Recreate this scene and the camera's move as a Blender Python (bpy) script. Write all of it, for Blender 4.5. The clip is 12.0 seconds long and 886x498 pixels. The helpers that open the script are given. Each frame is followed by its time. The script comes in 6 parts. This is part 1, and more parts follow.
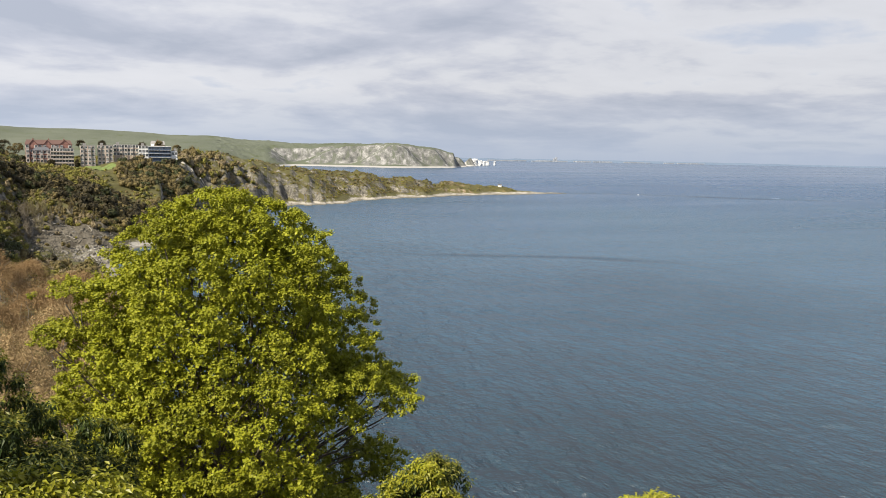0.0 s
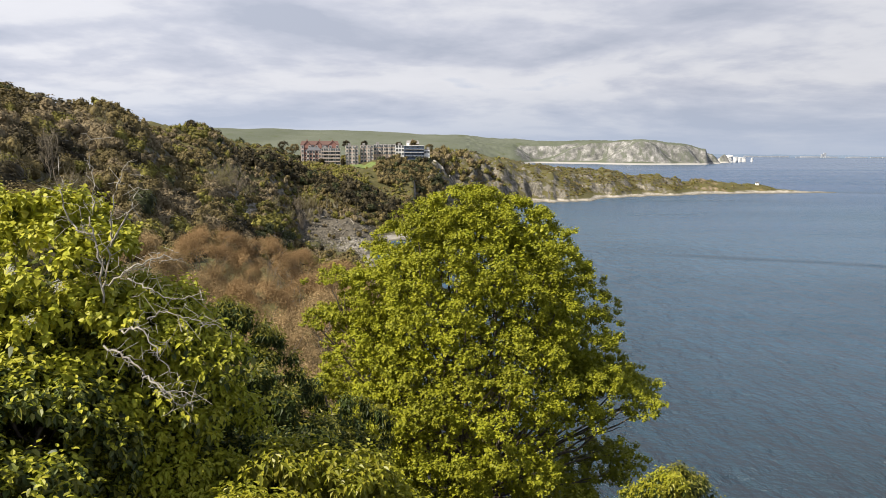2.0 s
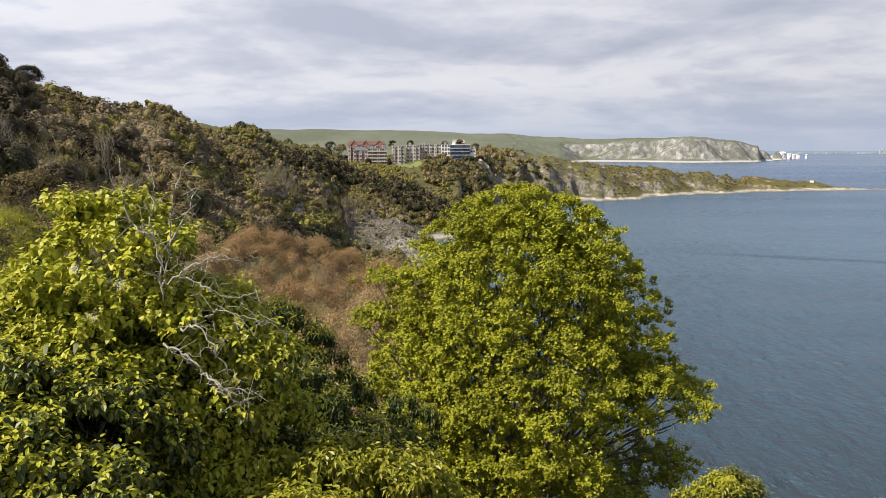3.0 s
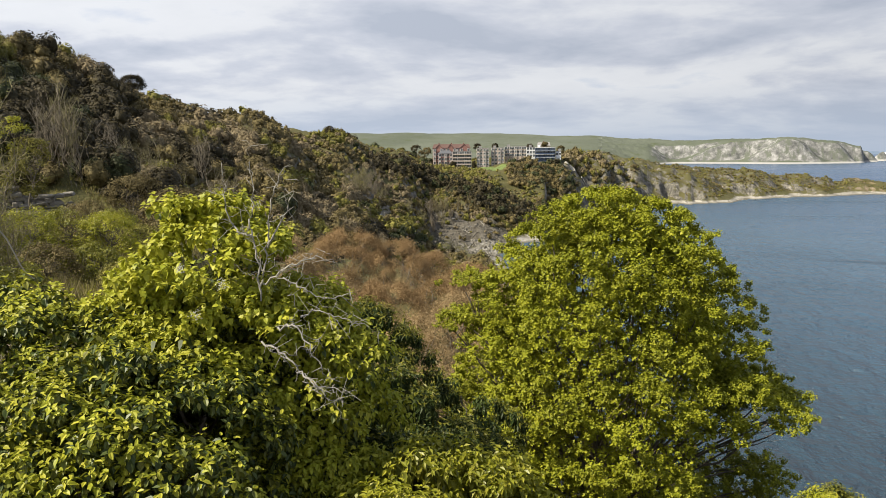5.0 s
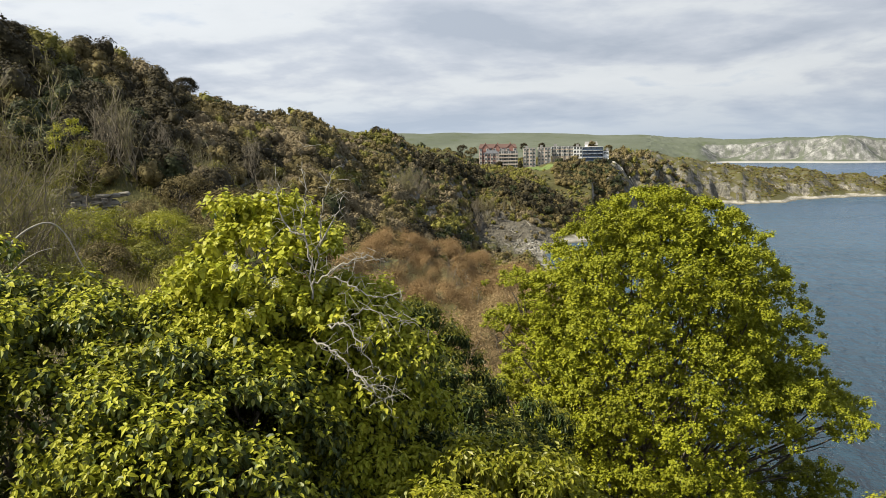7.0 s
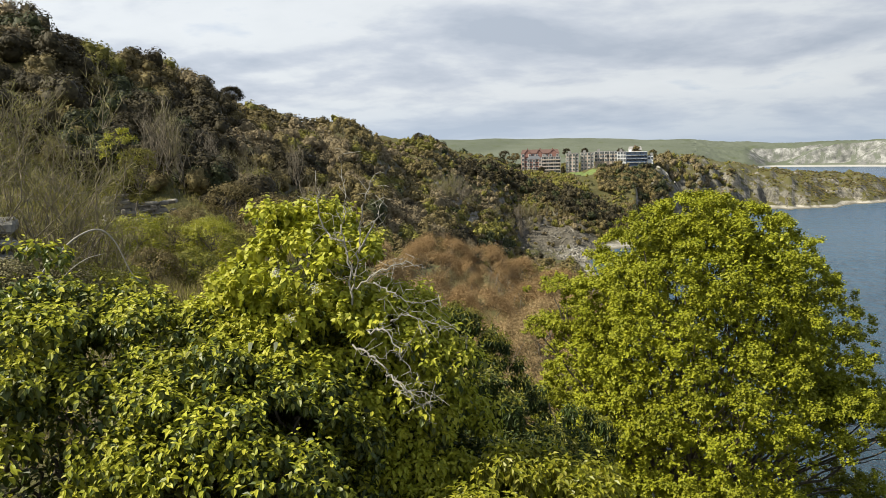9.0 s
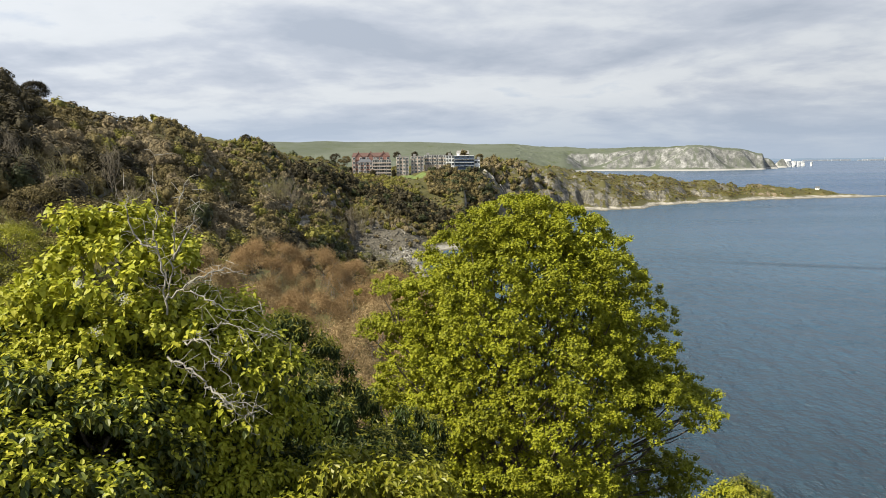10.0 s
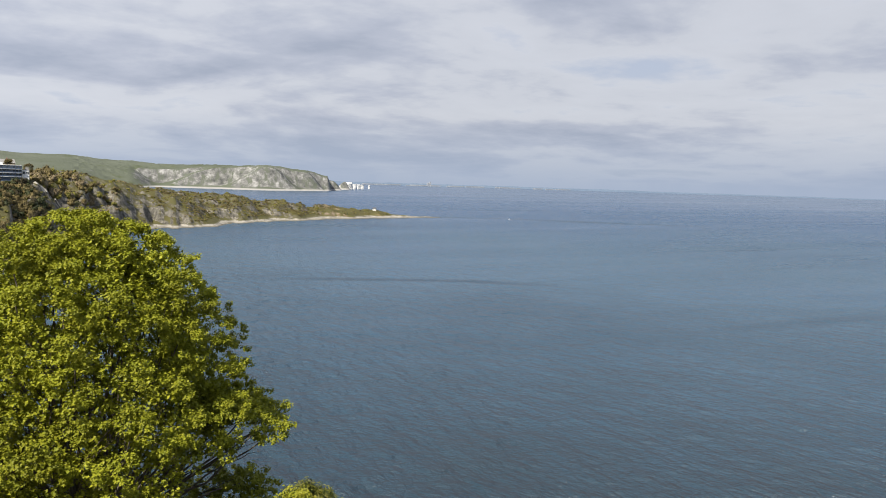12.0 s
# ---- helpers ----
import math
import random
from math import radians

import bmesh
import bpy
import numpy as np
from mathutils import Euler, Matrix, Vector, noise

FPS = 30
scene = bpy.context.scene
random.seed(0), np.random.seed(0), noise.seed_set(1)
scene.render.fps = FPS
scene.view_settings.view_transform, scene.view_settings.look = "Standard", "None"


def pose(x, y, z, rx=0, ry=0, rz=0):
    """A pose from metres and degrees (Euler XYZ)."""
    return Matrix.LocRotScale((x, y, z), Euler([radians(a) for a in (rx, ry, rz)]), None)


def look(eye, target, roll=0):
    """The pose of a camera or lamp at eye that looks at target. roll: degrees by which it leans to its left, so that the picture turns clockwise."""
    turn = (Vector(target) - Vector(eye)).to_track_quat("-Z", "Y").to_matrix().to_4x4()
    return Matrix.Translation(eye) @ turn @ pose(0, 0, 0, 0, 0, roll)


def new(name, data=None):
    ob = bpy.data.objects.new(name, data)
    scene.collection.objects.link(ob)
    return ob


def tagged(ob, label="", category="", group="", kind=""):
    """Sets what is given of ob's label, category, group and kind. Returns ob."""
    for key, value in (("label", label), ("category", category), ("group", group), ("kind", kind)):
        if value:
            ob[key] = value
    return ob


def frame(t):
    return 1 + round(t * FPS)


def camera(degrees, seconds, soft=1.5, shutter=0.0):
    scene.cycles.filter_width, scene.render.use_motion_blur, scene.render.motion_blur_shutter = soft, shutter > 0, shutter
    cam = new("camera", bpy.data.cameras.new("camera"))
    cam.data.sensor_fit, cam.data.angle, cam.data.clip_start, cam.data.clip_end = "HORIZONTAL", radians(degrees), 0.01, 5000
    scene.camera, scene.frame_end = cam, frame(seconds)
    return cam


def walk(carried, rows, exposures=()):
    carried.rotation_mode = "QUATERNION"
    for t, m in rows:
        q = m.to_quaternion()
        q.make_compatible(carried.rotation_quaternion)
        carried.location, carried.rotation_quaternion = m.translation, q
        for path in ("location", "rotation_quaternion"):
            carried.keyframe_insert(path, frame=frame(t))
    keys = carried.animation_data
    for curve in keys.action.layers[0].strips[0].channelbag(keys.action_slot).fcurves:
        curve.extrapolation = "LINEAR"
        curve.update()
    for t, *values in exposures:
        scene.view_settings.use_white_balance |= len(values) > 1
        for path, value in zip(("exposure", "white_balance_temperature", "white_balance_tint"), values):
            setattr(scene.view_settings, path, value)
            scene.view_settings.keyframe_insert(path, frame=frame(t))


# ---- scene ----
# ---- camera ----
cam = camera(59.33, 12.0, soft=0.8)
EYE = 55.0  # metres above the sea


def gaze(x, y, yaw, pitch, roll):
    """Yaw to the left from +y, pitch up and roll, in degrees."""
    a, b = radians(yaw), radians(pitch)
    ahead = Vector((-math.sin(a) * math.cos(b), math.cos(a) * math.cos(b), math.sin(b)))
    eye = Vector((x, y, EYE))
    return look(eye, eye + ahead * 10, roll)


PATH = [
    (0.0, gaze(0.103, -0.018, -20.98, -7.17, 0.86)),
    (0.5, gaze(0.085, -0.004, -16.96, -7.24, 0.96)),
    (1.0, gaze(0.072, 0.012, -10.44, -7.46, 0.85)),
    (1.5, gaze(0.056, 0.024, -5.17, -7.48, 0.34)),
    (2.0, gaze(0.034, 0.030, -3.15, -7.53, 0.24)),
    (2.5, gaze(0.010, 0.035, -1.41, -7.59, 0.13)),
    (3.0, gaze(-0.014, 0.039, 0.26, -7.59, -0.24)),
    (3.5, gaze(-0.045, 0.039, 2.11, -7.52, -0.52)),
    (5.5, gaze(-0.077, 0.033, 7.94, -7.28, -0.59)),
    (6.0, gaze(-0.091, 0.023, 9.08, -7.29, -0.62)),
    (6.5, gaze(-0.092, 0.019, 9.07, -7.27, -0.74)),
    (7.0, gaze(-0.097, 0.019, 9.89, -7.29, -0.85)),
    (7.2, gaze(-0.102, 0.020, 12.33, -7.21, -1.16)),
    (7.5, gaze(-0.100, 0.020, 14.20, -7.10, -1.25)),
    (8.1, gaze(-0.091, 0.018, 14.60, -6.95, -1.27)),
    (8.8, gaze(-0.081, 0.016, 13.31, -6.81, -1.25)),
    (9.0, gaze(-0.069, 0.022, 13.01, -6.79, -1.26)),
    (9.5, gaze(-0.042, 0.040, 6.92, -6.76, -1.11)),
    (10.0, gaze(-0.005, 0.056, 0.64, -6.79, -0.81)),
    (10.5, gaze(0.013, 0.035, -5.97, -6.83, -0.77)),
    (11.0, gaze(0.017, -0.023, -16.91, -6.70, 0.25)),
    (11.5, gaze(0.050, -0.075, -25.22, -6.23, 1.10)),
    (12.0, gaze(0.101, -0.123, -30.19, -5.23, 1.63)),
]
walk(cam, PATH, [(0.0, 0.62, 6500, 12), (3.5, 0.62, 6500, 14), (5.5, 0.61, 6500, 9), (9.0, 0.61, 6450, 7), (10.5, 0.60, 6400, 9), (11.5, 0.52, 6250, 11), (12.0, 0.45, 6250, 12)])

# ---- light: hazy sun from behind on the left, broken cloud ----
SUN_AZ, SUN_EL = 118.0, 45.0  # degrees to the left of +y, degrees up
TO_SUN = Vector((-math.sin(radians(SUN_AZ)) * math.cos(radians(SUN_EL)), math.cos(radians(SUN_AZ)) * math.cos(radians(SUN_EL)), math.sin(radians(SUN_EL))))
world = bpy.data.worlds.new("coast_sky")
scene.world = world
world.use_nodes = True


def node(tree, kind, links=(), **values):
    """A node; links maps an input to a socket, values are attributes."""
    n = tree.nodes.new(kind)
    for key, value in values.items():
        if key == "op":
            n.operation = value
        elif key == "mode":
            n.blend_type = value
        elif key == "data":
            n.data_type = value
    for key, value in dict(links).items():
        if isinstance(value, bpy.types.NodeSocket):
            tree.links.new(value, n.inputs[key])
        else:
            n.inputs[key].default_value = value
    return n


def ramp(tree, fac, stops):
    n = tree.nodes.new("ShaderNodeValToRGB")
    tree.links.new(fac, n.inputs[0])
    while len(n.color_ramp.elements) < len(stops):
        n.color_ramp.elements.new(0.5)
    for e, (p, c) in zip(n.color_ramp.elements, stops):
        e.position = p
        e.color = (*c, 1) if len(c) == 3 else (c[0], c[0], c[0], 1)
    return n.outputs[0]


def build_sky():
    t = world.node_tree
    t.nodes.clear()
    sky = t.nodes.new("ShaderNodeTexSky")
    sky.sky_type = "NISHITA"
    sky.sun_disc = False
    sky.sun_elevation, sky.sun_rotation = radians(SUN_EL), radians(-SUN_AZ)
    sky.air_density, sky.dust_density, sky.ozone_density = 1.0, 1.5, 1.0
    where = t.nodes.new("ShaderNodeTexCoord").outputs["Generated"]
    part = node(t, "ShaderNodeSeparateXYZ", {0: where})
    up = node(t, "ShaderNodeMath", {0: part.outputs[2], 1: 0.0}, op="MAXIMUM")
    lift = node(t, "ShaderNodeMath", {0: up.outputs[0], 1: 0.16}, op="ADD")
    px = node(t, "ShaderNodeMath", {0: part.outputs[0], 1: lift.outputs[0]}, op="DIVIDE")
    py = node(t, "ShaderNodeMath", {0: part.outputs[1], 1: lift.outputs[0]}, op="DIVIDE")
    flat = node(t, "ShaderNodeCombineXYZ", {0: px.outputs[0], 1: py.outputs[0], 2: 3.1})
    big = node(t, "ShaderNodeTexNoise", {"Vector": flat.outputs[0], "Scale": 0.66, "Detail": 7.0, "Roughness": 0.56, "Distortion": 0.25})
    small = node(t, "ShaderNodeTexNoise", {"Vector": flat.outputs[0], "Scale": 2.4, "Detail": 5.0, "Roughness": 0.55, "Distortion": 0.2})
    mixed = node(t, "ShaderNodeMix", {0: 0.28, 2: big.outputs[0], 3: small.outputs[0]})
    cover = ramp(t, mixed.outputs[0], [(0.30, (0.86,)), (0.42, (0.96,)), (0.6, (1.0,))])
    # the cloud breaks up overhead
    open_up = node(t, "ShaderNodeMapRange", {0: part.outputs[2], 1: 0.34, 2: 0.62, 3: 1.0, 4: 0.3}).outputs[0]
    cover = node(t, "ShaderNodeMath", {0: cover, 1: open_up}, op="MULTIPLY").outputs[0]
    tone = ramp(t, mixed.outputs[0], [(0.34, (0.70, 0.76, 0.88)), (0.405, (0.89, 0.91, 0.95)), (0.46, (0.85, 0.875, 0.92)), (0.52, (0.68, 0.72, 0.81)), (0.60, (0.53, 0.585, 0.69))])
    # the cloud thins to a pale haze towards the horizon
    low = node(t, "ShaderNodeMapRange", {0: part.outputs[2], 1: -0.01, 2: 0.075, 3: 0.9, 4: 0.0})
    soft = node(t, "ShaderNodeMix", {0: low.outputs[0], 6: tone, 7: (0.545, 0.645, 0.80, 1)}, data="RGBA")
    # the cloud is brighter on the sun's side
    facing = node(t, "ShaderNodeVectorMath", {0: where, 1: tuple(TO_SUN)}, op="DOT_PRODUCT").outputs["Value"]
    lit = node(t, "ShaderNodeMapRange", {0: facing, 1: -0.55, 2: 0.45, 3: 0.93, 4: 1.24}).outputs[0]
    bg1 = node(t, "ShaderNodeBackground", {0: sky.outputs[0], 1: 0.09})
    bg2 = node(t, "ShaderNodeBackground", {0: soft.outputs[2], 1: node(t, "ShaderNodeMath", {0: lit, 1: 0.565}, op="MULTIPLY").outputs[0]})
    mix = node(t, "ShaderNodeMixShader", {0: cover, 1: bg1.outputs[0], 2: bg2.outputs[0]})
    out = t.nodes.new("ShaderNodeOutputWorld")
    t.links.new(mix.outputs[0], out.inputs[0])


build_sky()
lamp = bpy.data.lights.new("sun", "SUN")
lamp.energy, lamp.angle, lamp.color = 5.0, radians(0.8), (1.0, 0.92, 0.76)
sun = new("sun", lamp)
sun.matrix_world = look(TO_SUN * 300 + Vector((0, 0, 60)), (0, 0, 60))
scene.view_settings.exposure = 0.0


# ---- materials ----
def material(name):
    m = bpy.data.materials.new(name)
    m.use_nodes = True
    m.node_tree.nodes.clear()
    return m, m.node_tree


def finish(t, shader):
    out = t.nodes.new("ShaderNodeOutputMaterial")
    t.links.new(shader, out.inputs[0])


def mix_rgb(t, fac, a, b, mode="MIX"):
    n = node(t, "ShaderNodeMix", data="RGBA", mode=mode)
    for k, v in ((0, fac), (6, a), (7, b)):
        if isinstance(v, bpy.types.NodeSocket):
            t.links.new(v, n.inputs[k])
        else:
            n.inputs[k].default_value = (*v, 1) if isinstance(v, tuple) and len(v) == 3 else v
    return n.outputs[2]


def noise_tex(t, scale, detail=4.0, rough=0.55, vector=None):
    n = node(t, "ShaderNodeTexNoise", {"Scale": scale, "Detail": detail, "Roughness": rough})
    v = vector or node(t, "ShaderNodeNewGeometry").outputs["Position"]
    t.links.new(v, n.inputs["Vector"])
    return n.outputs[0]


def bump(t, height, strength, distance):
    return node(t, "ShaderNodeBump", {"Height": height, "Strength": strength, "Distance": distance}).outputs[0]


def leaf_material(name, colours, rough=0.5, glow=0.3, patch=0.35, spec=0.4, grain=0.0):
    """Leaves: each one its own tint, with larger patches of tone across the crown, and light through the blade; grain: how fine the clumps are."""
    m, t = material(name)
    geo = t.nodes.new("ShaderNodeNewGeometry")
    n = len(colours)
    each = ramp(t, geo.outputs["Random Per Island"], [(i / max(1, n - 1), c) for i, c in enumerate(colours)])
    wide = noise_tex(t, patch, 3.0, 0.6)
    tone = ramp(t, wide, [(0.3, (0.62,)), (0.7, (1.06,))])
    base = mix_rgb(t, 1.0, each, tone, "MULTIPLY")
    p = node(t, "ShaderNodeBsdfPrincipled", {"Base Color": base, "Roughness": rough, "Specular IOR Level": spec})
    if grain:
        clump = noise_tex(t, grain, 4.0, 0.7)
        base = mix_rgb(t, 1.0, base, ramp(t, clump, [(0.32, (0.55,)), (0.68, (1.4,))]), "MULTIPLY")
        t.links.new(base, p.inputs["Base Color"])
        t.links.new(bump(t, clump, 0.7, 0.35), p.inputs["Normal"])
    thin = node(t, "ShaderNodeBsdfTranslucent", {"Color": base})
    finish(t, node(t, "ShaderNodeMixShader", {0: glow, 1: p.outputs[0], 2: thin.outputs[0]}).outputs[0])
    return m


def plain_material(name, a, b, scale=1.0, rough=0.8, relief=0.3, depth=0.02, metal=0.0):
    """A matt surface with two scales of variation."""
    m, t = material(name)
    coarse, fine = noise_tex(t, scale, 5.0), noise_tex(t, scale * 9, 3.0)
    both = node(t, "ShaderNodeMix", {0: 0.35, 2: coarse, 3: fine}).outputs[0]
    base = ramp(t, both, [(0.3, a), (0.7, b)])
    p = node(t, "ShaderNodeBsdfPrincipled", {"Base Color": base, "Roughness": rough, "Metallic": metal, "Normal": bump(t, both, relief, depth)})
    finish(t, p.outputs[0])
    return m


SYCAMORE = leaf_material("sycamore_leaf", [(0.232, 0.262, 0.015), (0.296, 0.314, 0.018), (0.382, 0.38, 0.025), (0.257, 0.281, 0.016)], 0.55, 0.2, 0.5, 0.25)
# lime also paints the lit tops, the dark leaf the shaded undersides
IVY_LIME = leaf_material("ivy_young_lit_leaf", [(0.315, 0.345, 0.026), (0.41, 0.425, 0.035), (0.535, 0.51, 0.055), (0.355, 0.375, 0.032)], 0.48, 0.25, 1.2, 0.25)
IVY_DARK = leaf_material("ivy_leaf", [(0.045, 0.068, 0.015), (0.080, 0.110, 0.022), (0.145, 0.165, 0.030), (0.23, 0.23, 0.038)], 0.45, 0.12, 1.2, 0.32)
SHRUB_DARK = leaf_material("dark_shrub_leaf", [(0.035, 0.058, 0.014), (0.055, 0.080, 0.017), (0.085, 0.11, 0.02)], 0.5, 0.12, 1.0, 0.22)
SHRUB_OLIVE = leaf_material("olive_shrub_leaf", [(0.15, 0.16, 0.018), (0.22, 0.22, 0.022), (0.30, 0.28, 0.03)], 0.45, 0.3, 1.0)
SHRUB_LIME = leaf_material("pale_shrub_leaf", [(0.26, 0.28, 0.02), (0.36, 0.36, 0.025), (0.44, 0.41, 0.04)], 0.4, 0.35, 1.0)
SCRUB = [
    leaf_material("holm_oak_leaf", [(0.045, 0.038, 0.018), (0.060, 0.049, 0.022), (0.080, 0.065, 0.029)], 0.6, 0.1, 0.10, 0.2, 1.5),
    leaf_material("hawthorn_leaf", [(0.155, 0.123, 0.050), (0.192, 0.152, 0.061), (0.236, 0.188, 0.075)], 0.6, 0.15, 0.10, 0.2, 1.5),
    leaf_material("spring_leaf", [(0.180, 0.168, 0.036), (0.224, 0.207, 0.045), (0.274, 0.25, 0.056)], 0.6, 0.2, 0.10, 0.2, 1.5),
    leaf_material("budding_twig", [(0.222, 0.175, 0.102), (0.271, 0.216, 0.127), (0.33, 0.27, 0.16)], 0.75, 0.1, 0.10, 0.15, 2.2),
    leaf_material("privet_leaf", [(0.042, 0.051, 0.017), (0.058, 0.067, 0.022), (0.080, 0.090, 0.028)], 0.55, 0.15, 0.10, 0.25, 1.5),
]
THORN = leaf_material("thorn_twig", [(0.32, 0.226, 0.112), (0.36, 0.258, 0.130), (0.40, 0.293, 0.152), (0.335, 0.237, 0.118)], 0.85, 0.12, 0.35, 0.12)
THORN_RED = leaf_material("budding_thorn_twig", [(0.275, 0.178, 0.084), (0.305, 0.202, 0.098), (0.34, 0.230, 0.115)], 0.85, 0.12, 0.35, 0.12)
TWIGGY = leaf_material("pale_twig", [(0.18, 0.158, 0.082), (0.24, 0.21, 0.11), (0.31, 0.275, 0.15), (0.20, 0.20, 0.06)], 0.8, 0.15, 0.3, 0.2)
DRY = leaf_material("dry_grass_blade", [(0.22, 0.17, 0.09), (0.30, 0.24, 0.13), (0.20, 0.19, 0.06)], 0.8, 0.2, 0.4, 0.2)
BARK = plain_material("bark", (0.07, 0.055, 0.04), (0.16, 0.135, 0.10), 6.0, 0.85, 0.7, 0.02)
DEADWOOD = plain_material("bleached_wood", (0.20, 0.185, 0.155), (0.40, 0.375, 0.32), 14.0, 0.8, 0.7, 0.01)
BRANCH_GREY = plain_material("grey_twig", (0.13, 0.11, 0.08), (0.25, 0.21, 0.15), 3.0, 0.85, 0.4, 0.02)


def land_material():
    """Soil, turf and rock: rock where it is steep, pale shingle at the water, turf elsewhere."""
    m, t = material("coastal_ground")
    geo = t.nodes.new("ShaderNodeNewGeometry")
    pos = node(t, "ShaderNodeSeparateXYZ", {0: geo.outputs["Position"]})
    nrm = node(t, "ShaderNodeSeparateXYZ", {0: geo.outputs["True Normal"]})
    wide, mid, fine = noise_tex(t, 0.02, 5.0), noise_tex(t, 0.12, 6.0, 0.65), noise_tex(t, 0.9, 5.0, 0.65)
    turf = mix_rgb(t, wide, (0.060, 0.062, 0.022), (0.13, 0.118, 0.045))
    turf = mix_rgb(t, ramp(t, mid, [(0.42, (0.0,)), (0.62, (1.0,))]), turf, (0.085, 0.075, 0.03))
    # strata: bands tilted along the cliff
    strata = node(t, "ShaderNodeMapping", {0: geo.outputs["Position"], "Rotation": (0.22, 0.35, 0.0), "Scale": (0.05, 0.05, 0.32)})
    bands = noise_tex(t, 1.0, 6.0, 0.7, strata.outputs[0])
    streak = node(t, "ShaderNodeMapping", {0: geo.outputs["Position"], "Scale": (0.16, 0.10, 0.03)})
    wash = noise_tex(t, 1.0, 4.0, 0.6, streak.outputs[0])
    rock = ramp(t, bands, [(0.3, (0.062, 0.058, 0.048)), (0.5, (0.14, 0.13, 0.107)), (0.70, (0.31, 0.28, 0.225))])
    rock = mix_rgb(t, ramp(t, wash, [(0.40, (0.0,)), (0.60, (0.6,))]), rock, (0.095, 0.090, 0.076))
    lines = noise_tex(t, 1.0, 4.0, 0.65, node(t, "ShaderNodeMapping", {0: geo.outputs["Position"], "Scale": (0.45, 0.45, 0.05)}).outputs[0])
    rock = mix_rgb(t, 1.0, rock, ramp(t, lines, [(0.36, (0.5,)), (0.64, (1.5,))]), "MULTIPLY")
    steep = node(t, "ShaderNodeMath", {0: node(t, "ShaderNodeMath", {0: fine, 1: 0.16}, op="MULTIPLY").outputs[0], 1: nrm.outputs[2]}, op="ADD")
    gap = node(t, "ShaderNodeVectorMath", {0: geo.outputs["Position"]}, op="LENGTH").outputs["Value"]
    steep = node(t, "ShaderNodeMath", {0: steep.outputs[0], 1: node(t, "ShaderNodeMapRange", {0: gap, 1: 600.0, 2: 680.0, 3: 0.0, 4: 0.05}).outputs[0]}, op="SUBTRACT")
    fac = ramp(t, steep.outputs[0], [(0.66, (1.0,)), (0.82, (0.0,))])
    tip = node(t, "ShaderNodeMapRange", {0: pos.outputs[0], 1: 335.0, 2: 430.0}).outputs[0]
    rock = mix_rgb(t, tip, rock, mix_rgb(t, bands, (0.20, 0.135, 0.075), (0.36, 0.26, 0.16)))
    base = mix_rgb(t, fac, turf, rock)
    tide = node(t, "ShaderNodeMath", {0: node(t, "ShaderNodeMath", {0: mid, 1: -3.0}, op="MULTIPLY").outputs[0], 1: pos.outputs[2]}, op="ADD").outputs[0]
    beach = ramp(t, node(t, "ShaderNodeMapRange", {0: tide, 1: -0.5, 2: 1.5, 3: 1.0, 4: 0.0}).outputs[0], [(0.2, (0.0,)), (0.6, (1.0,))])
    shingle = mix_rgb(t, ramp(t, mid, [(0.35, (0.0,)), (0.65, (1.0,))]), (0.17, 0.155, 0.125), (0.44, 0.41, 0.35))
    wet = ramp(t, node(t, "ShaderNodeMapRange", {0: pos.outputs[2], 1: 0.0, 2: 0.9, 3: 1.0, 4: 0.0}).outputs[0], [(0.1, (0.0,)), (0.8, (1.0,))])
    shingle = mix_rgb(t, wet, shingle, (0.13, 0.12, 0.09))
    # the worn slip above the cove, the scree at its foot and bare slabs on the hill
    runs = noise_tex(t, 1.0, 5.0, 0.65, node(t, "ShaderNodeMapping", {0: geo.outputs["Position"], "Rotation": (0, 0, 0.35), "Scale": (0.30, 0.06, 0.10)}).outputs[0])
    worn = mix_rgb(t, ramp(t, runs, [(0.38, (0.0,)), (0.62, (1.0,))]), (0.058, 0.050, 0.036), (0.165, 0.146, 0.112))
    pale = mix_rgb(t, ramp(t, fine, [(0.35, (0.0,)), (0.65, (1.0,))]), (0.16, 0.15, 0.125), (0.50, 0.475, 0.41))
    slab = mix_rgb(t, ramp(t, fine, [(0.3, (0.0,)), (0.7, (1.0,))]), (0.115, 0.112, 0.095), (0.30, 0.29, 0.25))
    for place, reach, tone in (((-38.0, 445.0, 14.0), 40.0, worn), ((-14.0, 416.0, 4.0), 18.0, pale), ((-24.0, 402.0, 2.0), 9.0, pale), ((-72.0, 296.0, 36.0), 8.0, slab), ((-66.0, 302.0, 31.0), 8.0, slab), ((-60.0, 307.0, 26.0), 7.0, slab)):
        gap = node(t, "ShaderNodeVectorMath", {0: geo.outputs["Position"], 1: place}, op="DISTANCE").outputs["Value"]
        edge = node(t, "ShaderNodeMath", {0: gap, 1: node(t, "ShaderNodeMath", {0: mid, 1: reach * 1.4}, op="MULTIPLY").outputs[0]}, op="ADD").outputs[0]
        slip = ramp(t, node(t, "ShaderNodeMapRange", {0: edge, 1: reach * 1.35, 2: reach * 1.75, 3: 1.0, 4: 0.0}).outputs[0], [(0.0, (0.0,)), (1.0, (1.0,))])
        base = mix_rgb(t, slip, base, tone)
    base = mix_rgb(t, beach, base, shingle)
    h = node(t, "ShaderNodeMix", {0: 0.5, 2: bands, 3: fine}).outputs[0]
    p = node(t, "ShaderNodeBsdfPrincipled", {"Base Color": base, "Roughness": 0.9, "Specular IOR Level": 0.2, "Normal": bump(t, h, 0.8, 1.2)})
    finish(t, p.outputs[0])
    return m


LAND = land_material()


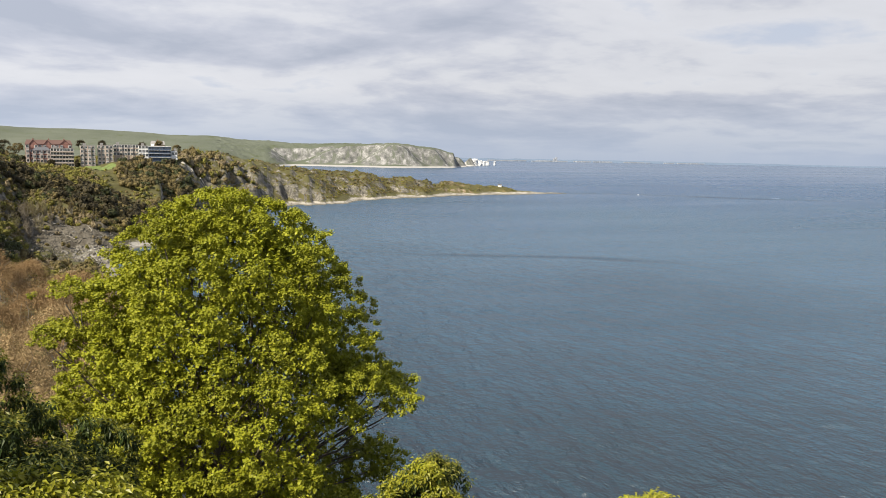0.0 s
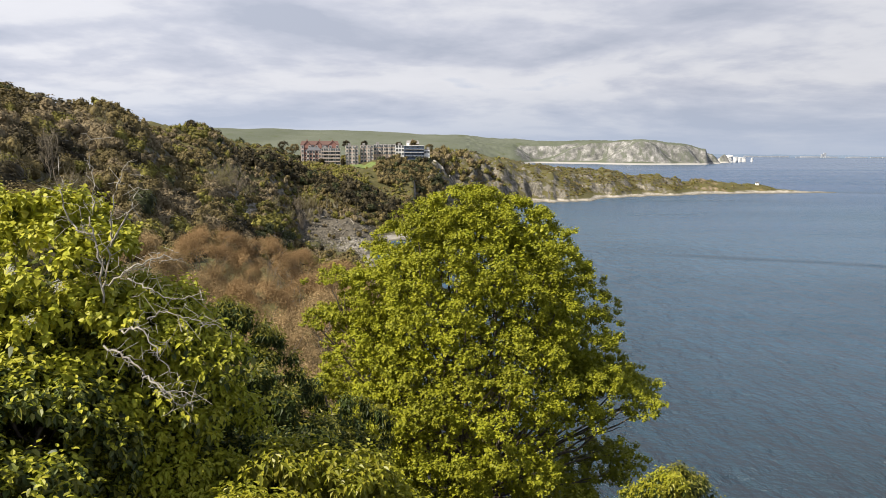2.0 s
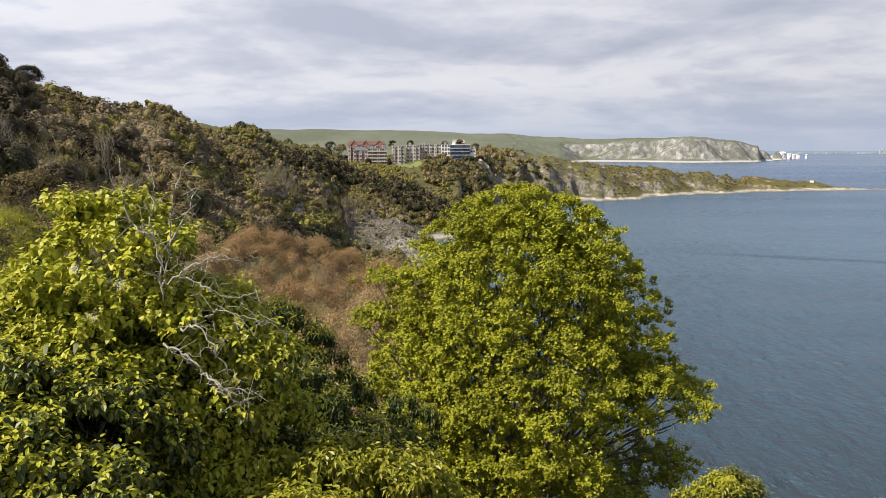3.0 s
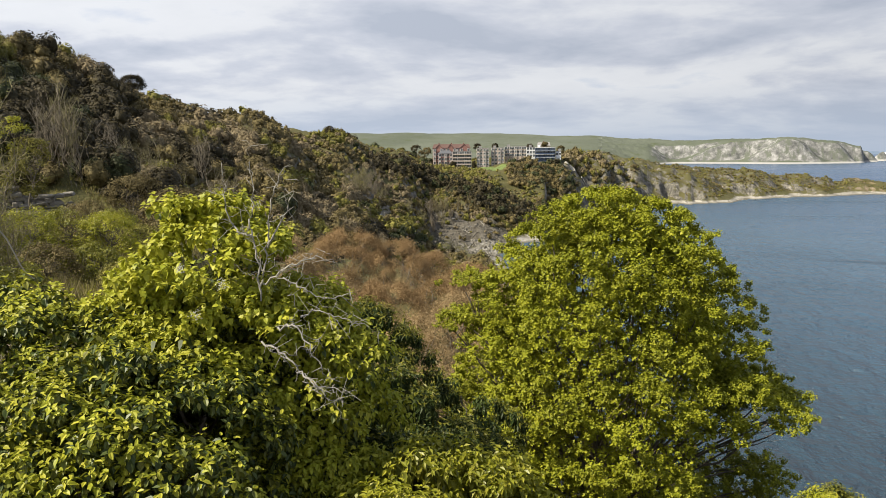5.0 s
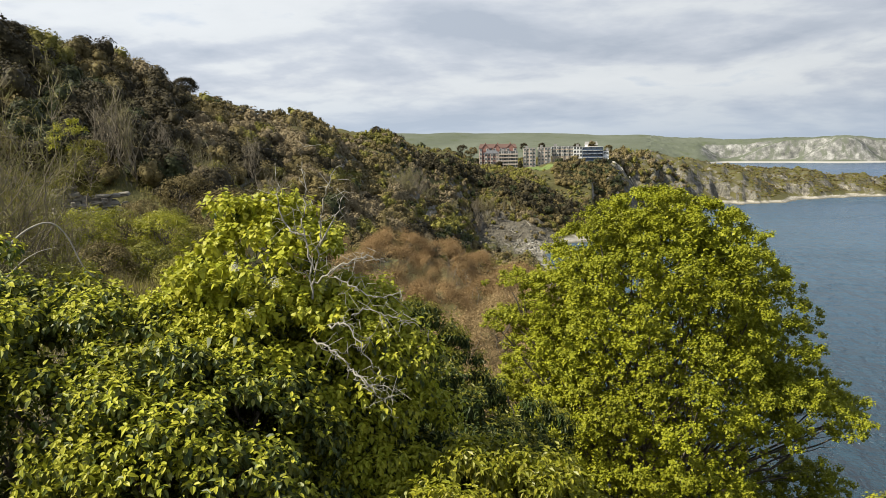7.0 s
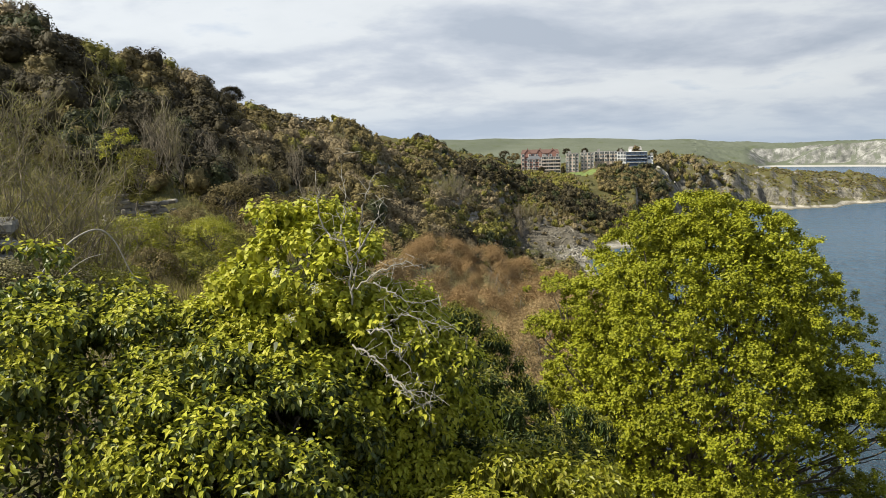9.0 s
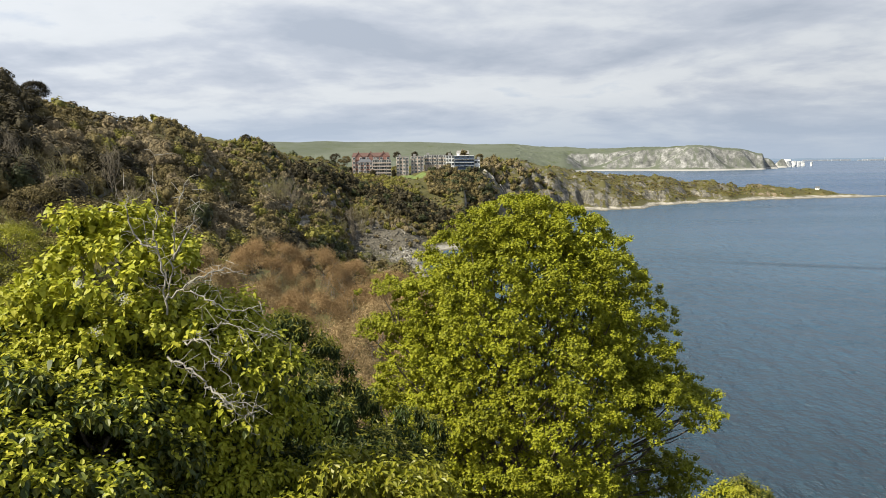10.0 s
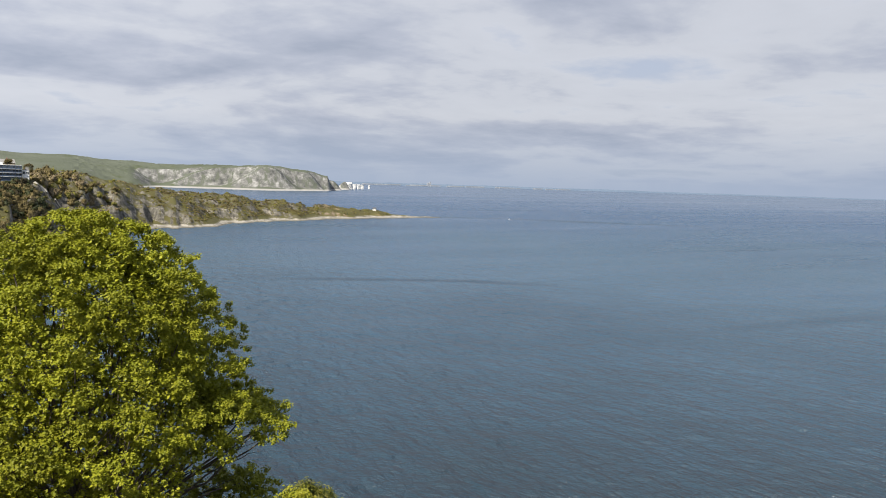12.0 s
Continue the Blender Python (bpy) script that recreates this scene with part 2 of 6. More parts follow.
def chalk_material():
    """The far down: turf on top, white chalk on the steep face with green runs."""
    m, t = material("chalk_down")
    geo = t.nodes.new("ShaderNodeNewGeometry")
    nrm = node(t, "ShaderNodeSeparateXYZ", {0: geo.outputs["True Normal"]})
    wide, mid, fine = noise_tex(t, 0.004, 5.0), noise_tex(t, 0.02, 6.0, 0.65), noise_tex(t, 0.05, 5.0, 0.65)
    # turf greyed in its base colour to carry the haze of distance
    turf = mix_rgb(t, ramp(t, wide, [(0.4, (0.0,)), (0.62, (1.0,))]), (0.095, 0.108, 0.076), (0.123, 0.136, 0.100))
    turf = mix_rgb(t, ramp(t, mid, [(0.55, (0.0,)), (0.68, (0.6,))]), turf, (0.075, 0.09, 0.035))
    pos = node(t, "ShaderNodeMapping", {0: geo.outputs["Position"], "Scale": (0.07, 0.05, 0.022)})
    runs = noise_tex(t, 1.0, 6.0, 0.62, pos.outputs[0])
    chalk = ramp(t, fine, [(0.34, (0.08, 0.083, 0.078)), (0.5, (0.175, 0.174, 0.164)), (0.68, (0.36, 0.355, 0.34))])
    green = ramp(t, runs, [(0.39, (1.0,)), (0.51, (0.0,))])
    face = mix_rgb(t, green, chalk, (0.115, 0.125, 0.098))
    fac = ramp(t, node(t, "ShaderNodeMath", {0: node(t, "ShaderNodeMath", {0: mid, 1: 0.2}, op="MULTIPLY").outputs[0], 1: nrm.outputs[2]}, op="ADD").outputs[0], [(0.90, (1.0,)), (1.03, (0.0,))])
    base = mix_rgb(t, fac, turf, face)
    pos_z = node(t, "ShaderNodeSeparateXYZ", {0: geo.outputs["Position"]}).outputs[2]
    shore = ramp(t, node(t, "ShaderNodeMapRange", {0: pos_z, 1: 2.0, 2: 6.5, 3: 1.0, 4: 0.0}).outputs[0], [(0.2, (0.0,)), (0.7, (1.0,))])
    base = mix_rgb(t, shore, base, (0.36, 0.35, 0.33))
    p = node(t, "ShaderNodeBsdfPrincipled", {"Base Color": base, "Roughness": 0.9, "Specular IOR Level": 0.15, "Normal": bump(t, fine, 0.5, 6.0)})
    finish(t, p.outputs[0])
    return m


CHALK = chalk_material()


def sea_material():
    m, t = material("sea_water")
    pos = node(t, "ShaderNodeNewGeometry").outputs["Position"]
    near = node(t, "ShaderNodeMapping", {0: pos, "Rotation": (0, 0, 0.12), "Scale": (0.5, 0.24, 1)})
    far = node(t, "ShaderNodeMapping", {0: pos, "Rotation": (0, 0, 0.35), "Scale": (0.035, 0.09, 1)})
    lane = node(t, "ShaderNodeMapping", {0: pos, "Rotation": (0, 0, -0.12), "Scale": (0.0016, 0.007, 1)})
    ripple = noise_tex(t, 1.0, 5.0, 0.62, near.outputs[0])
    swell = noise_tex(t, 1.0, 4.0, 0.6, far.outputs[0])
    lanes = noise_tex(t, 1.0, 4.0, 0.6, lane.outputs[0])
    chop = noise_tex(t, 1.0, 5.0, 0.6, node(t, "ShaderNodeMapping", {0: pos, "Rotation": (0, 0, 0.2), "Scale": (0.17, 0.085, 1)}).outputs[0])
    ripple = node(t, "ShaderNodeMath", {0: node(t, "ShaderNodeMath", {0: ripple, 1: 1.6}, op="MULTIPLY").outputs[0], 1: node(t, "ShaderNodeMath", {0: chop, 1: 6.5}, op="MULTIPLY").outputs[0]}, op="ADD").outputs[0]
    hgt = node(t, "ShaderNodeMath", {0: ripple, 1: node(t, "ShaderNodeMath", {0: swell, 1: 3.0}, op="MULTIPLY").outputs[0]}, op="ADD").outputs[0]
    # base colour by distance from the lookout: dark, paler midway, darker blue far out
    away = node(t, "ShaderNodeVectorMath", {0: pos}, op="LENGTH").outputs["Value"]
    reach_tone = noise_tex(t, 0.006, 4.0, 0.6)
    reach = node(t, "ShaderNodeMath", {0: away, 1: node(t, "ShaderNodeMath", {0: reach_tone, 1: 900.0}, op="MULTIPLY").outputs[0]}, op="ADD").outputs[0]
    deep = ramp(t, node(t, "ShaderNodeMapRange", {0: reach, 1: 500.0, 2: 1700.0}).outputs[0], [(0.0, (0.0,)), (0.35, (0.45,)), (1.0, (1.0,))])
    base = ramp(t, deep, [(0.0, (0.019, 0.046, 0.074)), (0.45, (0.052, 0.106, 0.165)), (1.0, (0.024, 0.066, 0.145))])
    base = mix_rgb(t, ramp(t, lanes, [(0.35, (0.0,)), (0.65, (0.45,))]), base, (0.048, 0.104, 0.160))
    # dark weed close in, its colour widened to paint in weaker reflection there
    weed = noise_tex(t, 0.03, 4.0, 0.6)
    weed_dim_reach = node(t, "ShaderNodeMath", {0: away, 1: node(t, "ShaderNodeMath", {0: weed, 1: 160.0}, op="MULTIPLY").outputs[0]}, op="ADD").outputs[0]
    base = mix_rgb(t, node(t, "ShaderNodeMapRange", {0: weed_dim_reach, 1: 200.0, 2: 340.0, 3: 0.85, 4: 0.0}).outputs[0], base, (0.022, 0.043, 0.060))
    thin = node(t, "ShaderNodeMapping", {0: pos, "Rotation": (0, 0, -0.2), "Scale": (0.0022, 0.017, 1)})
    streak = ramp(t, noise_tex(t, 1.0, 3.0, 0.5, thin.outputs[0]), [(0.60, (0.0,)), (0.70, (0.4,))])
    # slicks where the wind drops, out in the bay
    east = node(t, "ShaderNodeSeparateXYZ", {0: pos}).outputs[0]
    for reach_to, wide, x0, x1 in ((412.0, 9.0, 120.0, 265.0), (1085.0, 26.0, 470.0, 850.0)):
        drift = node(t, "ShaderNodeMath", {0: node(t, "ShaderNodeMath", {0: lanes, 1: wide * 5.0}, op="MULTIPLY").outputs[0], 1: away}, op="ADD").outputs[0]
        off = node(t, "ShaderNodeMath", {0: node(t, "ShaderNodeMath", {0: drift, 1: reach_to + wide * 2.5}, op="SUBTRACT").outputs[0]}, op="ABSOLUTE").outputs[0]
        band = node(t, "ShaderNodeMapRange", {0: off, 1: wide * 0.2, 2: wide, 3: 0.75, 4: 0.0}).outputs[0]
        middle = (x0 + x1) / 2
        along = node(t, "ShaderNodeMath", {0: node(t, "ShaderNodeMath", {0: east, 1: middle}, op="SUBTRACT").outputs[0]}, op="ABSOLUTE").outputs[0]
        part = node(t, "ShaderNodeMapRange", {0: along, 1: (x1 - x0) * 0.25, 2: (x1 - x0) * 0.5, 3: 1.0, 4: 0.0}).outputs[0]
        slick = node(t, "ShaderNodeMath", {0: band, 1: part}, op="MULTIPLY").outputs[0]
        streak = node(t, "ShaderNodeMath", {0: streak, 1: slick}, op="MAXIMUM").outputs[0]
    base = mix_rgb(t, streak, base, (0.016, 0.045, 0.075))
    power = node(t, "ShaderNodeMath", {0: ramp(t, lanes, [(0.3, (0.6,)), (0.7, (1.0,))]), 1: node(t, "ShaderNodeMapRange", {0: away, 1: 500.0, 2: 2600.0, 3: 1.0, 4: 0.05}).outputs[0]}, op="MULTIPLY").outputs[0]
    nrm = node(t, "ShaderNodeBump", {"Height": hgt, "Strength": power, "Distance": 1.7}).outputs[0]
    rough = ramp(t, lanes, [(0.3, (0.20,)), (0.7, (0.30,))])
    p = node(t, "ShaderNodeBsdfPrincipled", {"Base Color": base, "Roughness": rough, "IOR": 1.33, "Specular IOR Level": node(t, "ShaderNodeMapRange", {0: streak, 1: 0.0, 2: 1.0, 3: 0.5, 4: 0.36}).outputs[0], "Normal": nrm})
    finish(t, p.outputs[0])
    return m


SEA = sea_material()


# ---- mesh helpers ----
def mesh_from(name, verts, faces, mats, index=None, smooth=False):
    """A mesh from numpy arrays: verts (n, 3) and faces (m, 3 or 4)."""
    me = bpy.data.meshes.new(name)
    verts, faces = np.asarray(verts, np.float32), np.asarray(faces, np.int32)
    k = faces.shape[1]
    me.vertices.add(len(verts))
    me.vertices.foreach_set("co", verts.ravel())
    me.loops.add(len(faces) * k)
    me.loops.foreach_set("vertex_index", faces.ravel())
    me.polygons.add(len(faces))
    me.polygons.foreach_set("loop_start", np.arange(0, len(faces) * k, k, dtype=np.int32))
    me.polygons.foreach_set("loop_total", np.full(len(faces), k, np.int32))
    for m in mats:
        me.materials.append(m)
    if index is not None:
        me.polygons.foreach_set("material_index", np.asarray(index, np.int32))
    me.polygons.foreach_set("use_smooth", np.full(len(faces), smooth))
    me.update(calc_edges=True)
    me.validate()
    return me


def child(name, me, parent, label=""):
    ob = new(name, me)
    ob.parent = parent
    return tagged(ob, label)


def base_at(name, x, y, z, label, category, group="", kind=""):
    ob = new(name)
    ob.empty_display_size = 0.3
    ob.location = (x, y, z)
    return tagged(ob, label, category, group, kind)


def at(bearing, r, z=0.0):
    """A place from its bearing in degrees to the left of +y and its distance from the lookout."""
    a = np.radians(bearing)
    return np.array([-np.sin(a) * r, np.cos(a) * r, z])


def frames_from(direction, spin):
    """Turns that lay x along the direction, rolled by spin about it; (n, 3, 3), columns are the axes."""
    d = direction / np.linalg.norm(direction, axis=1, keepdims=True)
    ref = np.where(np.abs(d[:, 2:3]) > 0.95, np.array([[1.0, 0, 0]]), np.array([[0, 0, 1.0]]))
    side = np.cross(ref, d)
    side /= np.linalg.norm(side, axis=1, keepdims=True)
    up = np.cross(d, side)
    c, s = np.cos(spin)[:, None], np.sin(spin)[:, None]
    return np.stack([d, c * side + s * up, c * up - s * side], -1)


# leaf blades: the stalk at the origin, the tip along x, the upper side along z
LOBED = (np.array([[0, 0, 0], [0.25, 0.42, 0.05], [0.48, 0.20, 0.03], [0.72, 0.40, -0.02], [0.74, 0.14, 0.02], [1.08, 0, -0.12], [0.74, -0.14, 0.02], [0.72, -0.40, -0.02], [0.48, -0.20, 0.03], [0.25, -0.42, 0.05]], float),
         np.array([[0, 2, 1], [0, 4, 2], [2, 4, 3], [0, 6, 4], [4, 6, 5], [0, 8, 6], [6, 8, 7], [0, 9, 8]]))
HEART = (np.array([[0, 0, 0], [0.1, 0.42, 0.05], [0.6, 0.3, -0.02], [1.05, 0, -0.16], [0.6, -0.3, -0.02], [0.1, -0.42, 0.05], [0.5, 0, -0.02]], float),
         np.array([[0, 6, 1], [6, 2, 1], [6, 3, 2], [6, 4, 3], [6, 5, 4], [0, 5, 6]]))
OVATE = (np.array([[0, 0, 0], [0.40, 0.24, 0.08], [1.0, 0, -0.18], [0.40, -0.24, 0.08]], float), np.array([[0, 2, 1], [0, 3, 2]]))
PALM = (np.array([[0, 0, 0], [0.36, 0.5, 0.06], [1.0, 0, -0.14], [0.36, -0.5, 0.06]], float), np.array([[0, 2, 1], [0, 3, 2]]))
LANCE = (np.array([[0, 0, 0], [0.36, 0.17, 0.06], [1.0, 0, -0.14], [0.36, -0.17, 0.06]], float), np.array([[0, 2, 1], [0, 3, 2]]))
DIAMOND = (np.array([[0, 0, 0], [0.5, 0.42, 0.08], [1, 0, -0.1], [0.5, -0.42, 0.08]], float), np.array([[0, 2, 1], [0, 3, 2]]))
BROAD = (np.array([[0, 0, 0], [0.2, 0.27, 0.07], [0.6, 0.27, 0.04], [1.0, 0, -0.16], [0.6, -0.27, 0.04], [0.2, -0.27, 0.07]], float), np.array([[0, 2, 1], [0, 3, 2], [0, 4, 3], [0, 5, 4]]))
SLIP = (np.array([[0, 0.5, 0], [0, -0.5, 0], [1, 0, 0]], float), np.array([[0, 1, 2]]))
TWIG = (np.array([[0, 0.03, 0], [0, -0.03, 0], [1, 0, 0]], float), np.array([[0, 1, 2]]))


def blades(template, place, turn, size):
    """Many copies of a blade as one set of verts and faces; size (n,) or (n, 3)."""
    tv, tf = template
    size = size[:, None] * np.ones(3) if size.ndim == 1 else size
    v = np.einsum("nij,nkj->nki", turn, tv[None] * size[:, None, :]) + place[:, None, :]
    f = tf[None] + (np.arange(len(place)) * len(tv))[:, None, None]
    return v.reshape(-1, 3), f.reshape(-1, 3)


def frames_facing(rng, normal, jitter):
    """Turns that lay a blade nearly flat on a surface with this normal."""
    z = normal + rng.normal(0, jitter, normal.shape)
    z /= np.linalg.norm(z, axis=1, keepdims=True)
    x = np.cross(z, rng.normal(size=z.shape))
    x /= np.linalg.norm(x, axis=1, keepdims=True)
    return np.stack([x, np.cross(z, x), z], -1)


def on_sphere(rng, n):
    d = rng.normal(size=(n, 3))
    return d / np.linalg.norm(d, axis=1, keepdims=True)


def join(parts):
    vs, fs, off = [], [], 0
    for v, f in parts:
        vs.append(v)
        fs.append(f + off)
        off += len(v)
    return np.concatenate(vs), np.concatenate(fs)


def tube(points, radii, sides=7):
    """A tapered tube along points, as quads."""
    points, radii = np.asarray(points, float), np.asarray(radii, float)
    d = np.gradient(points, axis=0)
    fr = frames_from(d, np.zeros(len(d)))
    a = np.linspace(0, 2 * np.pi, sides, endpoint=False)
    ring = np.cos(a)[None, :, None] * fr[:, None, :, 1] + np.sin(a)[None, :, None] * fr[:, None, :, 2]
    v = points[:, None] + ring * radii[:, None, None]
    n = len(points)
    i, j = np.meshgrid(np.arange(n - 1), np.arange(sides), indexing="ij")
    k = (j + 1) % sides
    f = np.stack([i * sides + j, i * sides + k, (i + 1) * sides + k, (i + 1) * sides + j], -1).reshape(-1, 4)
    return v.reshape(-1, 3), f


def wander(rng, a, b, n, sway):
    """A branch line from a to b that bows and wavers."""
    t = np.linspace(0, 1, n)[:, None]
    p = np.asarray(a) * (1 - t) + np.asarray(b) * t
    off = np.cumsum(rng.normal(size=(n, 3)), 0) * sway * np.linalg.norm(np.subtract(b, a)) / n
    return p + off * np.sin(np.pi * t * 0.9) ** 0.5


def fractal(x, y, scale, octaves=4, seed=0.0):
    """Smooth noise about zero at many points, from summed turned sines."""
    out, amp, rng = np.zeros_like(x), 1.0, np.random.default_rng(int(seed * 10) + 5)
    for _ in range(octaves):
        for _ in range(3):
            a, ph = rng.uniform(0, 2 * np.pi, 2)
            out += amp / 3 * np.sin((x * np.cos(a) + y * np.sin(a)) / scale * 2 * np.pi + ph + 1.3 * np.sin((x * np.sin(a) - y * np.cos(a)) / scale * 4.1 + ph))
        amp, scale = amp * 0.5, scale * 0.47
    return out


# ---- the land: height by bearing (degrees left of +y) and distance ----
SHELF = {  # the slope under the lookout, the bowl beyond it and the wooded hill
    -180: [(0, 53.3), (60, 54), (200, 60), (600, 62)],
    -110: [(0, 53.3), (5, 53), (40, 50), (90, 20), (140, -6)],
    -60: [(0, 53.3), (3, 51.5), (12, 44), (30, 24), (55, -6)],
    -38: [(0, 53.3), (3, 51.2), (12, 45), (30, 25), (55, -6)],
    -20: [(0, 53.3), (3, 51.4), (10, 46), (24, 39), (45, 18), (68, -6)],
    -8: [(0, 53.3), (3, 51.5), (10, 47.5), (24, 41), (55, 25), (95, -6)],
    0: [(0, 53.3), (4, 51), (10, 48), (24, 43), (50, 38), (80, 28), (130, 1), (300, -4), (440, -2), (475, 2), (520, 10), (570, 15), (640, 30), (690, 40), (740, 45)],
}
HILL = {
    4: [(0, 53.3), (4, 51), (10, 48.5), (24, 44), (50, 41), (80, 40), (120, 26), (200, 12), (330, 6), (405, 1.5), (445, 9), (495, 21), (530, 24), (620, 32), (700, 37), (760, 39)],
    7: [(0, 53.3), (4, 51), (24, 44.5), (50, 41.5), (80, 41), (130, 28), (230, 8), (318, 11), (345, 8), (385, 4), (420, 8), (480, 19), (560, 40), (640, 39), (720, 39)],
    10: [(0, 53.3), (4, 51), (24, 45), (50, 42), (80, 41), (130, 33), (250, 22), (312, 28), (335, 26), (372, 17), (450, 36), (540, 52), (640, 50)],
    14.5: [(0, 53.3), (4.5, 51), (24, 46), (50, 43), (80, 42), (130, 37), (200, 38), (300, 43), (400, 54), (480, 64.3), (640, 66)],
}
BROW = {
    20: [(0, 53.3), (5, 51), (24, 47), (50, 44), (75, 43), (110, 42), (200, 56), (310, 67.2), (640, 69)],
    27: [(0, 53.3), (5, 51.2), (24, 48.5), (45, 47), (75, 46), (120, 51.5), (210, 66.6), (640, 73)],
    30: [(0, 53.3), (5, 51.4), (24, 49.3), (45, 47.5), (80, 48.5), (130, 59), (185, 71.0), (640, 76)],
    33.5: [(0, 53.3), (5, 51.5), (24, 50), (45, 48), (80, 50.5), (140, 65.5), (165, 73.0), (640, 78)],
    37: [(0, 53.3), (5, 51.6), (24, 50.5), (45, 48.8), (80, 52), (137, 69.5), (150, 73.4), (640, 81)],
    40: [(0, 53.3), (5, 51.8), (20, 51), (45, 49.5), (80, 54), (135, 74.2), (640, 85)],
    60: [(0, 53.3), (20, 52.5), (45, 53), (80, 62), (130, 82), (640, 90)],
    100: [(0, 53.3), (20, 53.3), (80, 56), (640, 66)],
    180: [(0, 53.3), (60, 54), (200, 60), (600, 62)],
}
POINT = {  # the headland across the bay
    -2: [(520, -5), (590, 0.3), (605, 2.2), (660, 30), (720, 44), (800, 48), (1000, 45), (1250, 30)],
    -4.6: [(560, -5), (680, 0.3), (700, 2.4), (722, 22), (785, 44), (850, 48), (1000, 46), (1250, 25)],
    -7: [(600, -5), (728, 0.3), (745, 2.4), (765, 20), (805, 36), (860, 40), (1000, 38), (1200, -5)],
    -10: [(650, -5), (782, 0.3), (798, 2.4), (814, 17), (856, 31), (900, 33), (950, 30), (1010, -5)],
    -15: [(700, -5), (868, 0.3), (886, 2.4), (898, 14), (938, 27), (970, 26), (1015, -5)],
    -18: [(800, -5), (922, 0.3), (940, 2.2), (949, 10), (988, 21), (1010, 19), (1045, -5)],
    -21.6: [(800, -5), (976, 0.3), (996, 2.2), (1003, 7.5), (1032, 13.5), (1055, 12), (1090, -5)],
    -25: [(900, -5), (1014, 0.2), (1034, 1.8), (1042, 6), (1062, 8.5), (1080, 7), (1110, -5)],
    -26.7: [(950, -5), (1030, 0.2), (1046, 1.0), (1054, 3), (1066, 3), (1078, 0.5), (1100, -4)],
    -29: [(1000, -4), (1068, 0.1), (1080, 0.6), (1090, 0.4), (1110, -3)],
    -30.5: [(1000, -4), (1078, -0.4), (1090, -0.1), (1110, -3)],
    -33: [(1000, -5), (1090, -3), (1200, -6)],
}
PROFILES = {**SHELF, **HILL, **BROW}


def from_table(table, bearing, r):
    keys = sorted(table)
    stack = np.array([np.interp(r, [p[0] for p in table[k]], [p[1] for p in table[k]]) for k in keys])
    i = np.clip(np.searchsorted(keys, bearing) - 1, 0, len(keys) - 2)
    k = np.array(keys, float)
    w = np.clip((bearing - k[i]) / (k[i + 1] - k[i]), 0, 1)
    w = w * w * (3 - 2 * w)
    n = np.arange(len(r))
    return stack[i, n] * (1 - w) + stack[i + 1, n] * w


def land_height(x, y):
    """Height of the land at arrays of places, with its relief."""
    x, y = np.asarray(x, float), np.asarray(y, float)
    r, b = np.hypot(x, y), np.degrees(np.arctan2(-x, y))
    near = from_table(PROFILES, b, r)
    # buttresses and gullies along the cliff
    arc = b * 15.0
    rib = 9.0 * fractal(arc, 0 * arc, 46.0, 3, 13.0) + 7.0 * fractal(arc, r * 0.3, 17.0, 3, 14.0)
    rib *= np.interp(b, [-33, -29, -26, -20, -8, -2], [0, 0, 0.3, 0.8, 1.2, 1.2])
    far = np.where((b < 0.5) & (b > -33) & (r > 500), from_table(POINT, b, r + rib), -8.0)
    # town plateau, bearing 0 to 14 beyond the spur
    side = np.clip((b + 2) / 2.0, 0, 1)
    far = np.where((b >= -2) & (b < 16) & (r > 560), far * (1 - side) + side * near, far)
    z = np.where(b < -1, np.maximum(np.where(r < 480, near, -8), far), np.where(b < 0.5, np.maximum(near, far), near))
    z = z + 2.8 * fractal(r, b * 3.0, 62.0, 2, 21.0) * np.clip((r - 180) / 60, 0, 1) * np.clip((560 - r) / 60, 0, 1) * np.clip((b - 3) / 3, 0, 1) * np.clip((22 - b) / 5, 0, 1) * np.clip((z - 4) / 8, 0, 1)
    rough = fractal(x, y, 42.0, 4, 1.0) * 1.5 + fractal(x, y, 9.0, 3, 2.0) * 0.5
    gully = fractal(x, y, 24.0, 3, 3.0)
    high = np.clip((z - 2.0) / 10.0, 0, 1)
    out = np.clip((r - 15) / 60.0, 0, 1)
    return z + rough * high * out + gully * high * (1.3 * np.clip((r - 300) / 200, 0, 1) + 1.4 * np.clip((r - 620) / 60, 0, 1) * np.clip((-b - 1) / 3, 0, 1)) + 0.25 * fractal(x, y, 6.0, 2, 4.0) * np.clip(z / 0.5, 0, 1) * out


def grid_mesh(name, bearings, radii, height, mats):
    b, r = np.meshgrid(bearings, radii, indexing="ij")
    a = np.radians(b)
    x, y = (-np.sin(a) * r).ravel(), (np.cos(a) * r).ravel()
    v = np.stack([x, y, height(x, y)], -1)
    n, k = b.shape
    i, j = np.meshgrid(np.arange(n - 1), np.arange(k - 1), indexing="ij")
    f = np.stack([i * k + j, i * k + j + 1, (i + 1) * k + j + 1, (i + 1) * k + j], -1).reshape(-1, 4)
    keep = v[f][:, :, 2].max(1) > -4.5
    return mesh_from(name, v, f[keep], mats, smooth=True)


bearings = np.concatenate([np.arange(-180, -62, 4.0), np.arange(-62, -34, 1.0), np.arange(-34, 16, 0.2), np.arange(16, 46, 0.3), np.arange(46, 179, 4.0), [180.0]])
radii = np.concatenate([np.arange(0.0, 12, 1.0), np.arange(12, 140, 4.0), np.arange(140, 460, 6.0), np.arange(460, 1120, 3.0), np.arange(1120, 1260, 14.0)])
